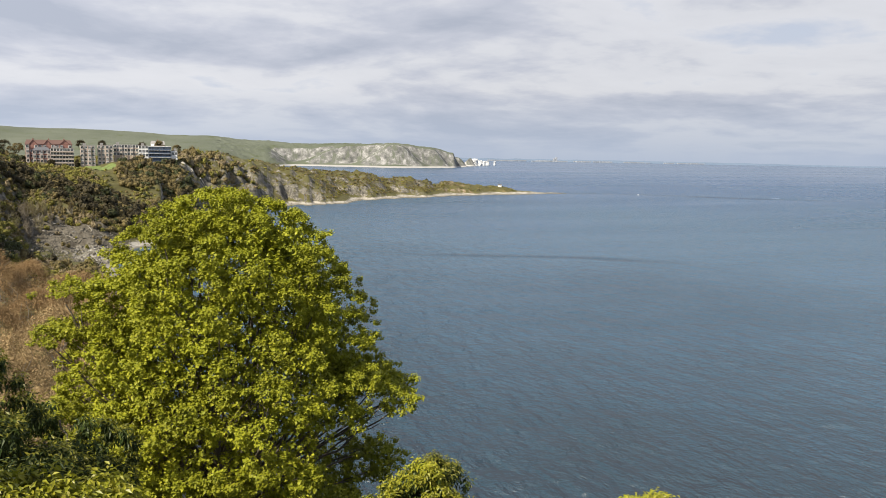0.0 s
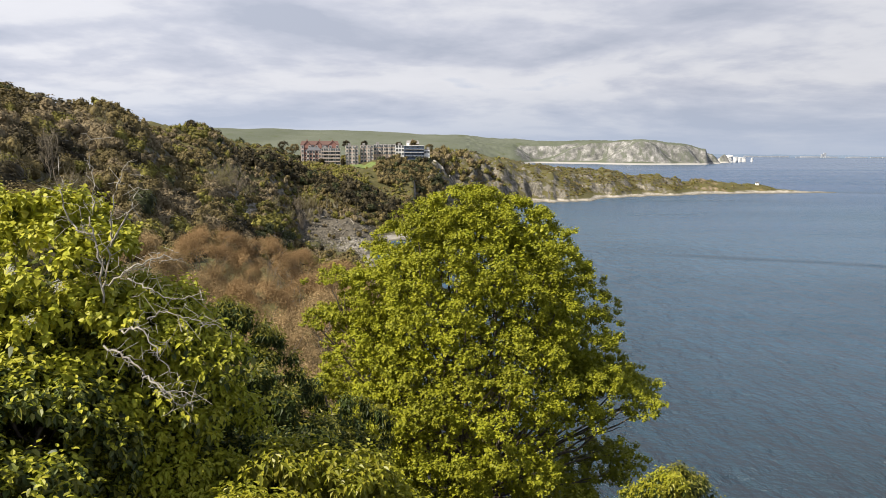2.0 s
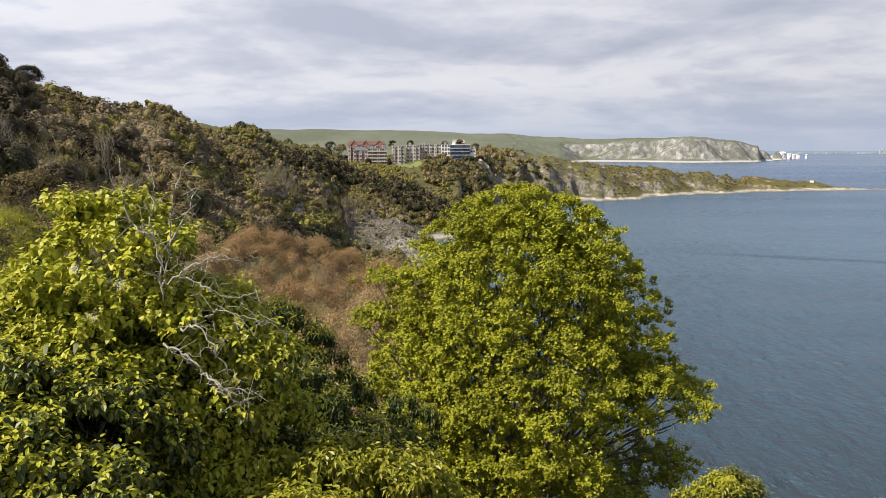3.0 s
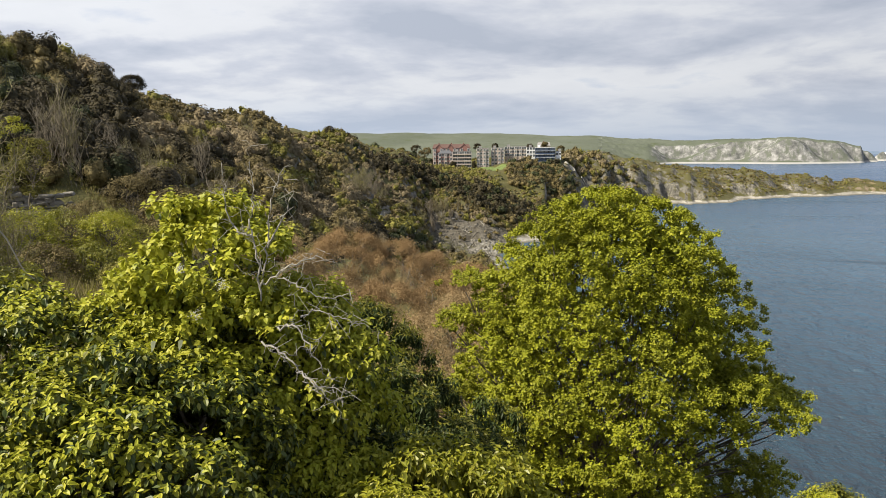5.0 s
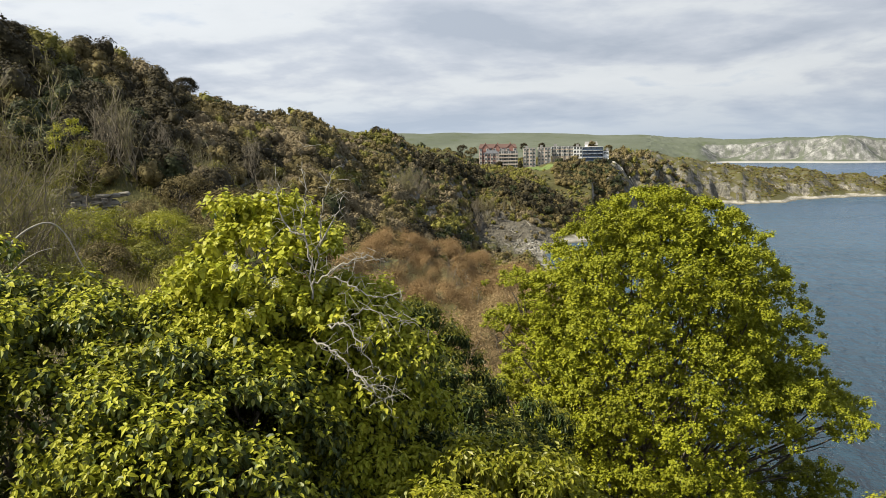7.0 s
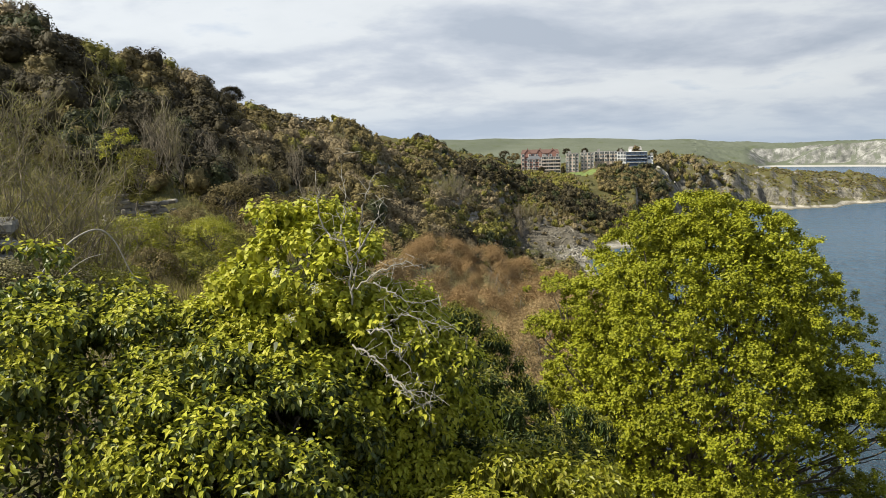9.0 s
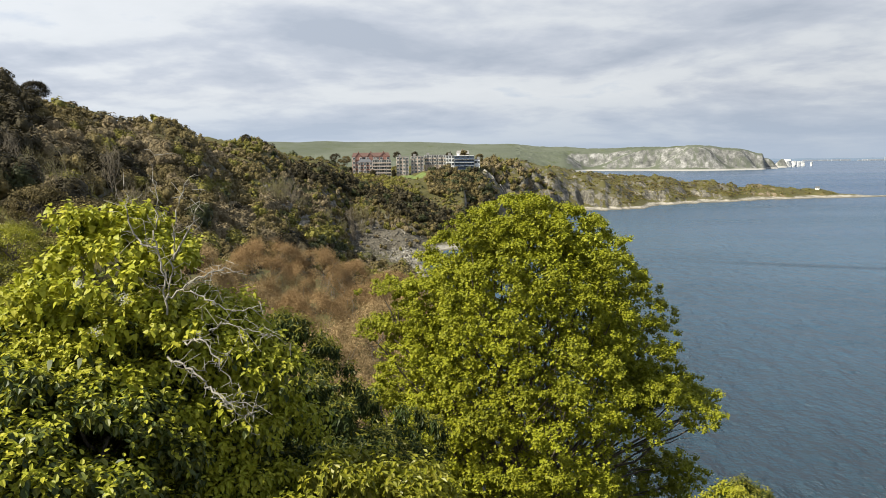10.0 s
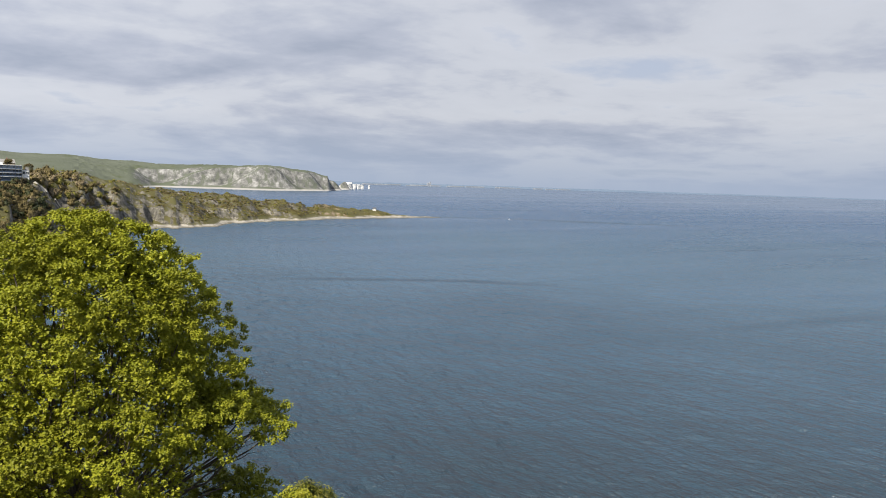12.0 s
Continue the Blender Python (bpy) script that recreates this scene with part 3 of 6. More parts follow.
ground = tagged(new("ground", grid_mesh("ground", bearings, radii, land_height, [LAND])), "scrubby coastal slope and headland of turf, shingle and grey rock", "ground", kind="structure")


# ---- the sea, out to the horizon ----
def sea_sheet():
    rings = np.array([0.0, 40, 100, 200, 400, 800, 1600, 3000, 4985])
    a = np.linspace(0, 2 * np.pi, 181)[:-1]
    v = [np.zeros((1, 3))]
    for r in rings[1:]:
        v.append(np.stack([np.cos(a) * r, np.sin(a) * r, 0 * a], -1))
    f = []
    for k in range(1, len(rings) - 1):
        p, q = 1 + (k - 1) * 180, 1 + k * 180
        for i in range(180):
            f.append((p + i, q + i, q + (i + 1) % 180, p + (i + 1) % 180))
    for i in range(180):
        f.append((0, 0, 1 + i, 1 + (i + 1) % 180))
    v = np.concatenate(v)
    me = bpy.data.meshes.new("sea")
    me.from_pydata(v.tolist(), [], [tuple(dict.fromkeys(q)) for q in f])
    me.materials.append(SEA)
    return tagged(new("water", me), "rippled blue-grey sea with darker wind lanes", "sea", kind="structure")


sea_sheet()

# ---- the far down with its chalk cliff ----
DOWN = {
    32: [(1240, 38), (2400, 40), (3000, 110), (3600, 125)],
    13: [(1240, 38), (2400, 36), (2900, 116), (3600, 120)],
    4: [(1240, 38), (2400, 34), (2900, 111), (3600, 112)],
    -4: [(1240, 25), (2400, 26), (2600, 60), (2900, 96), (3600, 90)],
    -8: [(1300, -6), (2300, -6), (2500, 8), (2560, 22), (2650, 52), (2900, 82), (3600, 70)],
    -10: [(2600, -4), (2650, 4), (2690, 14), (2712, 55), (2780, 72), (2900, 77), (3600, 60)],
    -14: [(2500, -6), (2600, 4), (2630, 10), (2656, 66), (2720, 75), (2800, 77), (3500, 50)],
    -17.4: [(2450, -6), (2520, 4), (2545, 10), (2574, 72), (2640, 78), (2700, 79), (3300, 30), (3400, -6)],
    -20: [(2500, -6), (2590, 3), (2605, 8), (2624, 62), (2660, 67), (2700, 68), (3100, 20), (3200, -6)],
    -21.6: [(2550, -6), (2640, 2), (2655, 6), (2672, 45), (2720, 50), (2900, 20), (3000, -6)],
    -22.0: [(2600, -6), (2700, -6), (2780, 1), (2790, 30), (2850, 32), (2950, -6)],
    -22.9: [(2600, -6), (2850, -6), (2960, 1), (2970, 30), (3020, 30), (3100, -6)],
    -23.4: [(2600, -6), (3400, -6)],
}


def down_height(x, y):
    r, b = np.hypot(x, y), np.degrees(np.arctan2(-x, y))
    z = from_table(DOWN, b, r)
    high = np.clip((z - 4) / 25.0, 0, 1)
    return z + high * (fractal(x, y, 260.0, 3, 6.0) * 2.2 + fractal(x, y, 60.0, 3, 7.0) * 1.6 * (b < -5))


down = grid_mesh("down", np.concatenate([np.arange(-23.5, -5, 0.07), np.arange(-5, 34, 0.4)]), np.concatenate([np.arange(1240, 2500, 60.0), np.arange(2500, 3050, 6.0), np.arange(3050, 3620, 40.0)]), down_height, [CHALK])
tagged(new("backdrop_down", down), "green chalk down ending in a white sea cliff", "hill", kind="structure")


# ---- woody plants ----
def pads_on_dome(rng, n, profile, inner=0.72):
    """Places for foliage pads in a dome: profile is rows of (height, radius). Returns places and outward directions."""
    h = np.array([p[0] for p in profile], float)
    rad = np.array([p[1] for p in profile], float)
    zs = np.linspace(h.min(), h.max(), 200)
    o = np.argsort(h)
    rr = np.interp(zs, h[o], rad[o])
    w = (rr + 0.25) * np.hypot(1, np.gradient(rr, zs))
    cdf = np.cumsum(w) / w.sum()
    z = np.interp((np.arange(n) + rng.uniform(0.1, 0.9, n)) / n, cdf, zs)
    r = np.interp(z, zs, rr)
    slope = np.interp(z, zs, np.gradient(rr, zs))
    a = np.arange(n) * 2.39996 + rng.normal(0, 0.25, n)
    f = rng.uniform(inner, 1.0, n) ** 0.7
    p = np.stack([np.cos(a) * r * f, np.sin(a) * r * f, z - (1 - f) * 0.4], -1)
    out = np.stack([np.cos(a), np.sin(a), -slope], -1)
    return p, out / np.linalg.norm(out, axis=1, keepdims=True)


def rosettes(rng, tips, axes, per, template, size, droop):
    """Leaves splayed round each shoot tip, the young ones upright, the older ones hanging. Returns verts, faces and each leaf's age."""
    n = len(tips)
    a = axes / np.linalg.norm(axes, axis=1, keepdims=True)
    fr = frames_from(a, rng.uniform(0, 6.28, n))
    k = np.arange(per)
    ang = k * 2.39996 + rng.normal(0, 0.3, (n, per))
    age = np.broadcast_to((k + 0.5) / per, (n, per))
    radial = np.cos(ang)[..., None] * fr[:, None, :, 1] + np.sin(ang)[..., None] * fr[:, None, :, 2]
    lay = radial + a[:, None] * (0.8 - 1.1 * age[..., None]) + rng.normal(0, 0.18, (n, per, 3))
    lay[..., 2] -= droop * (0.3 + age)
    place = tips[:, None] - a[:, None] * (age[..., None] * size * 1.3) + rng.normal(0, size * 0.15, (n, per, 3))
    turn = frames_from(lay.reshape(-1, 3), rng.normal(0, 0.4, n * per))
    big = size * (0.6 + 0.55 * age.reshape(-1)) * rng.uniform(0.75, 1.2, n * per)
    v, f = blades(template, place.reshape(-1, 3), turn, big)
    return v, f, age.reshape(-1)


def tufts_on(rng, pads, outs, reach, per_pad, flat=0.6, up=0.45):
    """Shoot tips over the outer and upper side of every pad."""
    k = len(pads)
    size = reach * rng.uniform(0.7, 1.25, k)
    d = on_sphere(rng, k * per_pad).reshape(k, per_pad, 3) + outs[:, None] * 0.7 + np.array([0, 0, up])
    d /= np.linalg.norm(d, axis=2, keepdims=True)
    off = d * (rng.uniform(0.35, 1.0, (k, per_pad, 1)) ** 0.5) * size[:, None, None]
    off[..., 2] *= flat
    return (pads[:, None] + off).reshape(-1, 3), (d + np.array([0, 0, 0.5])).reshape(-1, 3)


def limbs(rng, root, fork, ends, thick, sway=0.5, sides=5, twigs=2):
    """Branches from the fork to each end, in three orders, as one set of tubes."""
    parts = [tube(wander(rng, root, fork, 8, 0.25), np.linspace(thick, thick * 0.8, 8), 10)]
    for e in ends:
        e = np.asarray(e)
        start = fork + (np.array([0, 0, 1.0]) * rng.uniform(-0.25, 0.5) + (e - fork) * rng.uniform(0, 0.18)) * 0.6
        r0 = thick * rng.uniform(0.22, 0.42)
        line = wander(rng, start, e, 9, sway)
        parts.append(tube(line, np.linspace(r0, 0.018, 9), sides))
        for _ in range(twigs):
            i = rng.integers(4, 8)
            tip = e + rng.normal(0, 0.25, 3) * np.array([1, 1, 0.5]) - np.array([0, 0, 0.1])
            parts.append(tube(wander(rng, line[i], tip, 6, sway), np.linspace(0.022, 0.006, 6), 3))
    return join(parts)


def ground_at(bearing, r):
    p = at(bearing, r)
    p[2] = land_height(p[:1], p[1:2])[0]
    return p


# the big sycamore: pads of drooping leaf tufts, branches showing in the gaps
def sycamore():
    rng = np.random.default_rng(11)
    root = base_at("sycamore_tree", *at(-5.6, 24.0, 40.2), "broad sycamore in fresh yellow-green spring leaf on the slope", "tree")
    profile = [(13.65, 0.2), (13.35, 1.4), (12.8, 2.35), (12.0, 3.3), (11.2, 3.9), (9.7, 4.5), (8.2, 4.95), (7.1, 5.15), (5.5, 4.95), (4.0, 4.7), (2.0, 4.2)]
    # each bough ends in small tufts, tier over tier, with gaps between
    outer, outer_out = pads_on_dome(rng, 2500, profile, 0.80)
    mid, mid_out = pads_on_dome(rng, 1100, profile, 0.55)
    pads, outs = np.concatenate([outer, mid * np.array([0.92, 0.92, 0.98])]), np.concatenate([outer_out, mid_out])
    # lobes: the crown swells and draws in round its outline
    swell = fractal(np.arctan2(pads[:, 1], pads[:, 0]) * 3.0, pads[:, 2] * 1.0, 3.4, 2, 31.0)
    hollow = fractal(np.arctan2(pads[:, 1], pads[:, 0]) * 4.7, pads[:, 2] * 1.25, 2.0, 2, 33.0)
    pads[:, :2] *= (1.0 + 0.055 * swell - 0.24 * np.clip((-hollow - 0.1) / 0.5, 0, 1))[:, None]
    # the open bay under the long bough that reaches over the water
    right = pads[:, 0] * 0.995 - pads[:, 1] * 0.098
    bay = (pads[:, 2] > 5.1) & (pads[:, 2] < 6.85) & (right > 2.5) & (rng.uniform(size=len(pads)) < 0.97)
    thin = (swell < -0.7) & (rng.uniform(size=len(pads)) < 0.5)
    keep = ~(bay | thin)
    pads, outs = pads[keep], outs[keep]
    # tufts crowd into clumps at the ends of the branches
    hubs = pads[rng.choice(len(pads), 460, replace=False)]
    nearest = np.array([np.argmin(((hubs - p) ** 2).sum(1)) for p in pads])
    pads = pads + (hubs[nearest] - pads) * np.array([0.34, 0.34, 0.40])
    boughs, ends = [], []
    for a, b, n, spread in (((3.2, 0.2, 8.1), (5.35, -0.6, 7.25), 80, 0.7), ((3.0, -1.6, 7.85), (5.1, -1.9, 7.35), 30, 0.6), ((3.4, 0.6, 4.9), (5.3, -0.4, 4.85), 36, 0.6), ((-3.0, 0.0, 10.6), (-4.4, -0.3, 10.9), 30, 0.5), ((-3.4, -0.4, 9.5), (-4.85, -0.6, 9.7), 36, 0.5), ((-3.8, 0.0, 7.2), (-5.2, -0.3, 7.35), 34, 0.55)):
        t = rng.uniform(0, 1, (n, 1)) ** 0.7
        n, t = n * 2, np.repeat(t, 2, 0)
        ends += [np.array(b) * 0.97 - np.array([0, 0, 0.1]), (np.array(a) + np.array(b)) / 2 + rng.normal(0, 0.4, 3) * np.array([0, 1, 0.2])]
        boughs.append(np.array(a) * (1 - t) + np.array(b) * t + rng.normal(0, 1, (n, 3)) * np.array([0.25, spread, 0.16]))
    boughs = np.concatenate(boughs)
    pads, outs = np.concatenate([pads, boughs]), np.concatenate([outs, boughs / np.linalg.norm(boughs, axis=1, keepdims=True)])
    tips, axes = tufts_on(rng, pads, outs, 0.27, 10, 0.6)
    v, f, _ = rosettes(rng, tips, axes, 7, PALM, 0.080, 0.5)
    # shaded leaves deep in the crown
    deep, deep_out = pads_on_dome(rng, 2900, profile, 0.6)
    deep = deep[~((deep[:, 2] > 4.9) & (deep[:, 2] < 7.2) & (deep[:, 0] > 2.4))]
    tips, axes = tufts_on(rng, deep * np.array([0.80, 0.80, 0.94]), np.resize(deep_out, deep.shape), 0.5, 9, 0.8)
    w, g, _ = rosettes(rng, tips, axes, 6, PALM, 0.105, 0.5)
    v, f = join([(v, f), (w, g)])
    child("crown", mesh_from("crown", v, f, [SYCAMORE]), root)
    tv, tf = limbs(rng, np.array([0, 0, -0.8]), np.array([0, 0, 3.4]), np.concatenate([pads[::34] * np.array([0.9, 0.9, 0.98]) - np.array([0, 0, 0.2]), ends]), 0.17, 0.16)
    child("trunk", mesh_from("trunk", tv, tf, [BARK], smooth=True), root)


sycamore()


# ivy-clad tree and shrubs below the lookout
def mound(name, bearing, r, top, rx, rz, pads, per_pad, template, size, mats, label, category, seed, young=0.6, droop=1.0, per=8, reach=0.27):
    """A leafy shrub: rosettes on many lumps set over an ellipsoid, dark leaves filling in behind as painted shade,
    stems inside; young: share of lime leaves.
    """
    rng = np.random.default_rng(seed)
    c = at(bearing, r, top - rz)
    g = ground_at(bearing, r)[2]
    root = base_at(name, c[0], c[1], min(g, c[2] - rz * 0.6), label, category)
    lift = np.array([0, 0, c[2] - root.location[2]])
    body = np.array([rx - reach * 0.8, rx - reach * 0.8, rz - reach * 0.5])
    lumps = max(7, pads // 7)
    i = np.arange(lumps) + 0.5
    z = 1 - 1.5 * i / lumps
    ang = i * 2.39996
    out = np.stack([np.cos(ang) * np.sqrt(1 - z * z), np.sin(ang) * np.sqrt(1 - z * z), z], -1) + rng.normal(0, 0.12, (lumps, 3))
    out /= np.linalg.norm(out, axis=1, keepdims=True)
    wide = 2.1 * (rx * rx * rz) ** (1 / 3) / math.sqrt(lumps) * rng.uniform(0.75, 1.15, (lumps, 1))
    mid = out * rng.uniform(0.72, 0.98, (lumps, 1)) * body - out * wide * 0.5
    which = np.arange(pads) % lumps
    d = on_sphere(rng, pads) + out[which] * 1.1 + np.array([0, 0, 0.25])
    d /= np.linalg.norm(d, axis=1, keepdims=True)
    p = mid[which] + d * wide[which] * rng.uniform(0.8, 1.0, (pads, 1)) + lift
    tips, axes = tufts_on(rng, p, d, reach, per_pad, 0.8)
    v, f, age = rosettes(rng, tips, axes, per, template, size, droop)
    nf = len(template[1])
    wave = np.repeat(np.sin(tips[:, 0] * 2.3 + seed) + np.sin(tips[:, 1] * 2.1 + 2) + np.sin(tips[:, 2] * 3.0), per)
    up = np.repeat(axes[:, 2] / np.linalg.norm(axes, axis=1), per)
    # age picks the leaf; upward shoots go lime, undersides dark, as painted shading
    aged_or_shaded = (age + 0.14 * wave - 0.45 * (up - 0.5) + rng.normal(0, 0.12, len(age)) > young).astype(int)
    # leaves hanging within, all in the dark material to paint the inner shade
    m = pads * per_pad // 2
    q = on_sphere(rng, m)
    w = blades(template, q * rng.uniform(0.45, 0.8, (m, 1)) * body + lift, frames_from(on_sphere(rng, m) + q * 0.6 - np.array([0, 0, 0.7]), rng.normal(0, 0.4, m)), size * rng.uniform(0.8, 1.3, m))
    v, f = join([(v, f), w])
    child("foliage", mesh_from("foliage", v, f, mats, np.concatenate([np.repeat(aged_or_shaded, nf), np.ones(m * nf, int)])), root)
    tv, tf = limbs(rng, np.array([0, 0, -0.3]), np.array([0, 0, lift[2] * 0.5]), p[::6] * 0.85, 0.035, 0.5, 4, 0)
    child("stem", mesh_from("stem", tv, tf, [BARK], smooth=True), root)
    return root


# lime share follows the seed, cut to paint shade on the lower shrubs
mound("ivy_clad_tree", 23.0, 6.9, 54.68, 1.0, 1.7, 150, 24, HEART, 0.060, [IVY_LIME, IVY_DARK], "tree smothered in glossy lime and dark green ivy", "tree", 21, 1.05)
PETAL = leaf_material("cream_petal", [(0.62, 0.60, 0.50), (0.74, 0.72, 0.64)], 0.6, 0.3, 3.0, 0.2)
PALE_LEAF = leaf_material("pale_heart_leaf", [(0.46, 0.50, 0.30), (0.52, 0.55, 0.36)], 0.5, 0.3, 3.0, 0.3)


def ivy_details():
    """Cream flower heads and two pale leaves that stand out from the ivy."""
    rng = np.random.default_rng(51)
    tree = bpy.data.objects["ivy_clad_tree"]
    for bearing, up, r, size in ((24.9, -11.3, 5.75, 0.055), (23.1, -9.2, 5.8, 0.06), (25.8, -8.0, 5.9, 0.04)):
        c = at(bearing, r, 55 + r * math.tan(radians(up))) - np.array(tree.location)
        d = on_sphere(rng, 60)
        v, f = blades(OVATE, c + d * size * rng.uniform(0.3, 1.0, (60, 1)), frames_facing(rng, d, 0.5), np.full(60, 0.015))
        child("blossom", mesh_from("blossom", v, f, [PETAL]), tree, "cream flower head")
    for bearing, up, r in ((27.9, -12.8, 5.55), (26.1, -12.9, 5.6)):
        c = at(bearing, r, 55 + r * math.tan(radians(up))) - np.array(tree.location)
        v, f = blades(HEART, c[None], frames_from(np.array([[0.05, -0.15, -1.0]]), np.array([0.1])), np.array([0.075]))
        child("pale_leaf", mesh_from("pale_leaf", v, f, [PALE_LEAF]), tree, "pale heart-shaped leaf")


ivy_details()
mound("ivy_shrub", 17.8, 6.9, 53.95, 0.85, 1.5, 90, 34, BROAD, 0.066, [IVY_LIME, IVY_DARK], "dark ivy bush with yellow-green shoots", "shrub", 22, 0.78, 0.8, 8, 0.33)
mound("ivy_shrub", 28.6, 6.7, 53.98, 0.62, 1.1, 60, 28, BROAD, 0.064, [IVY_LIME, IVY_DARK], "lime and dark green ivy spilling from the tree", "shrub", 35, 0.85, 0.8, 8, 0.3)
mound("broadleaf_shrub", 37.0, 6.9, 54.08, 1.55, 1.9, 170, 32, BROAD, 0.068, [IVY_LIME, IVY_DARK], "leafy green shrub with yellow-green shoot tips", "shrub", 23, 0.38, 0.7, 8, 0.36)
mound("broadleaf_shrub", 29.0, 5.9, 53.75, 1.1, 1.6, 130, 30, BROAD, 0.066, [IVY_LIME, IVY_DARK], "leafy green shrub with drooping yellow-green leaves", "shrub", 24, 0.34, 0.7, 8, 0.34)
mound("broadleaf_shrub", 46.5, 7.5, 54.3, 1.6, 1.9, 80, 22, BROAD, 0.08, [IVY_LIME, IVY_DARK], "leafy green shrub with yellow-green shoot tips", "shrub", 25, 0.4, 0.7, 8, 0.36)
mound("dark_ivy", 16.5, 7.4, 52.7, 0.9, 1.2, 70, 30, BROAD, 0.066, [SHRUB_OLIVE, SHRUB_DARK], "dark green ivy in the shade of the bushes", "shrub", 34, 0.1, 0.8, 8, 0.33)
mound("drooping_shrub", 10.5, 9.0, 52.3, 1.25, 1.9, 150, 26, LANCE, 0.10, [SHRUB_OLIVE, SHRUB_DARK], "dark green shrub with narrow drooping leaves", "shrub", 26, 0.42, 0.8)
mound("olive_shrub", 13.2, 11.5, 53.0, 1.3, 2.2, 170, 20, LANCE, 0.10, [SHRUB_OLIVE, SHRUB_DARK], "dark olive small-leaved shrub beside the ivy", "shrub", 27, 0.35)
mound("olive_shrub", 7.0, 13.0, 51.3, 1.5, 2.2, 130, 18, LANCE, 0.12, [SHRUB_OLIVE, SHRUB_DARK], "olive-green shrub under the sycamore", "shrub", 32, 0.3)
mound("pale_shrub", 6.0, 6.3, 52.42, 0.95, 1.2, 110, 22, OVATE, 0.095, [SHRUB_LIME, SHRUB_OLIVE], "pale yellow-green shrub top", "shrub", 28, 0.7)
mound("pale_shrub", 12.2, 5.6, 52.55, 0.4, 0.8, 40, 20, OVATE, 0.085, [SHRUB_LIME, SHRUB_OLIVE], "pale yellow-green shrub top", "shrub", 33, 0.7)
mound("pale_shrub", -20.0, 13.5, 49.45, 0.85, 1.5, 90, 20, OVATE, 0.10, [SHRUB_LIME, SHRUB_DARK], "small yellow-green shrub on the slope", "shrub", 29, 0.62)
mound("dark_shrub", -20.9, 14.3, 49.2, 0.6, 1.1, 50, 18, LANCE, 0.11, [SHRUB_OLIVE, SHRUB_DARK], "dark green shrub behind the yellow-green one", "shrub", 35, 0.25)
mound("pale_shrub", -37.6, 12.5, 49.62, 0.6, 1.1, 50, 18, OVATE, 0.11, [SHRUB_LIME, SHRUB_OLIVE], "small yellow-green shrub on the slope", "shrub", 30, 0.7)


# brown thorn trees in the bowl
def thorn(bearing, r, top, rx, rz, pads, seed):
    rng = np.random.default_rng(seed)
    c = at(bearing, r, top - rz)
    g = ground_at(bearing, r)[2]
    root = base_at("thorn_tree", c[0], c[1], min(g, c[2] - rz), "brown leafless thorn tree with a dense twiggy crown", "tree", "thorn trees in the bowl")
    lift = np.array([0, 0, c[2] - root.location[2]])
    d = on_sphere(rng, pads)
    d[:, 2] = np.where(d[:, 2] < -0.5, -d[:, 2], d[:, 2])
    p = d * rng.uniform(0.7, 1.0, (pads, 1)) ** 0.5 * np.array([rx, rx, rz]) * 0.84 + lift
    # the crown swells into lobes, with darker clefts between them
    lobes = p[:: max(1, pads // 13)]
    nearest = np.array([np.argmin(((lobes - q) ** 2).sum(1)) for q in p])
    p = p + (lobes[nearest] - p) * 0.36
    tips, axes = tufts_on(rng, p, d, 0.72, 38, 0.9, 0.3)
    n = len(tips)
    m = n * 3
    lay = np.repeat(axes, 3, 0) * 0.45 + on_sphere(rng, m) * 0.75 + np.array([0, 0, 0.25])
    a = blades(TWIG, np.repeat(tips, 3, 0) + rng.normal(0, 0.14, (m, 3)), frames_from(lay, rng.uniform(0, 6, m)), rng.uniform(0.16, 0.38, m))
    m = n * 4
    buds = np.repeat(tips, 4, 0) + rng.normal(0, 0.17, (m, 3))
    b = blades(SLIP, buds, frames_facing(rng, np.repeat(axes, 4, 0), 0.45), rng.uniform(0.055, 0.105, m))
    v, f = join([a, b])
    child("crown", mesh_from("crown", v, f, [THORN_RED if r > 54 and seed % 3 else THORN]), root)
    tv, tf = limbs(rng, np.array([0, 0, -0.5]), lift * 0.45, p[::5] * 0.95, 0.12, 0.5, 4, 1)
    child("trunk", mesh_from("trunk", tv, tf, [BRANCH_GREY], smooth=True), root)


THORNS = [(18.5, 66, 48.6, 4.3, 4.5), (13.6, 72, 48.3, 4.6, 4.5), (9.9, 70, 47.2, 3.4, 4.2), (15.5, 56, 46.6, 3.6, 4.2), (10.8, 55, 46.0, 3.5, 4.0), (6.6, 60, 45.3, 3.2, 4.0), (12.5, 44, 46.6, 2.9, 4.0), (8.6, 42, 46.2, 2.9, 3.8), (5.2, 46, 46.6, 2.8, 3.8), (10.2, 34, 46.4, 2.3, 3.5), (7.0, 32, 46.0, 2.2, 3.4), (3.0, 55, 45.5, 3.0, 4.0), (21.0, 52, 47.3, 3.3, 4.2), (14.5, 33, 46.2, 2.2, 3.4), (4.6, 78, 43.8, 3.2, 3.4), (2.4, 74, 43.6, 3.2, 3.6), (7.6, 80, 44.8, 3.0, 3.4)]
for i, (b, r, top, rx, rz) in enumerate(THORNS):
    thorn(b, r, top, rx, rz, int(70 * (rx / 3) ** 2), 60 + i)


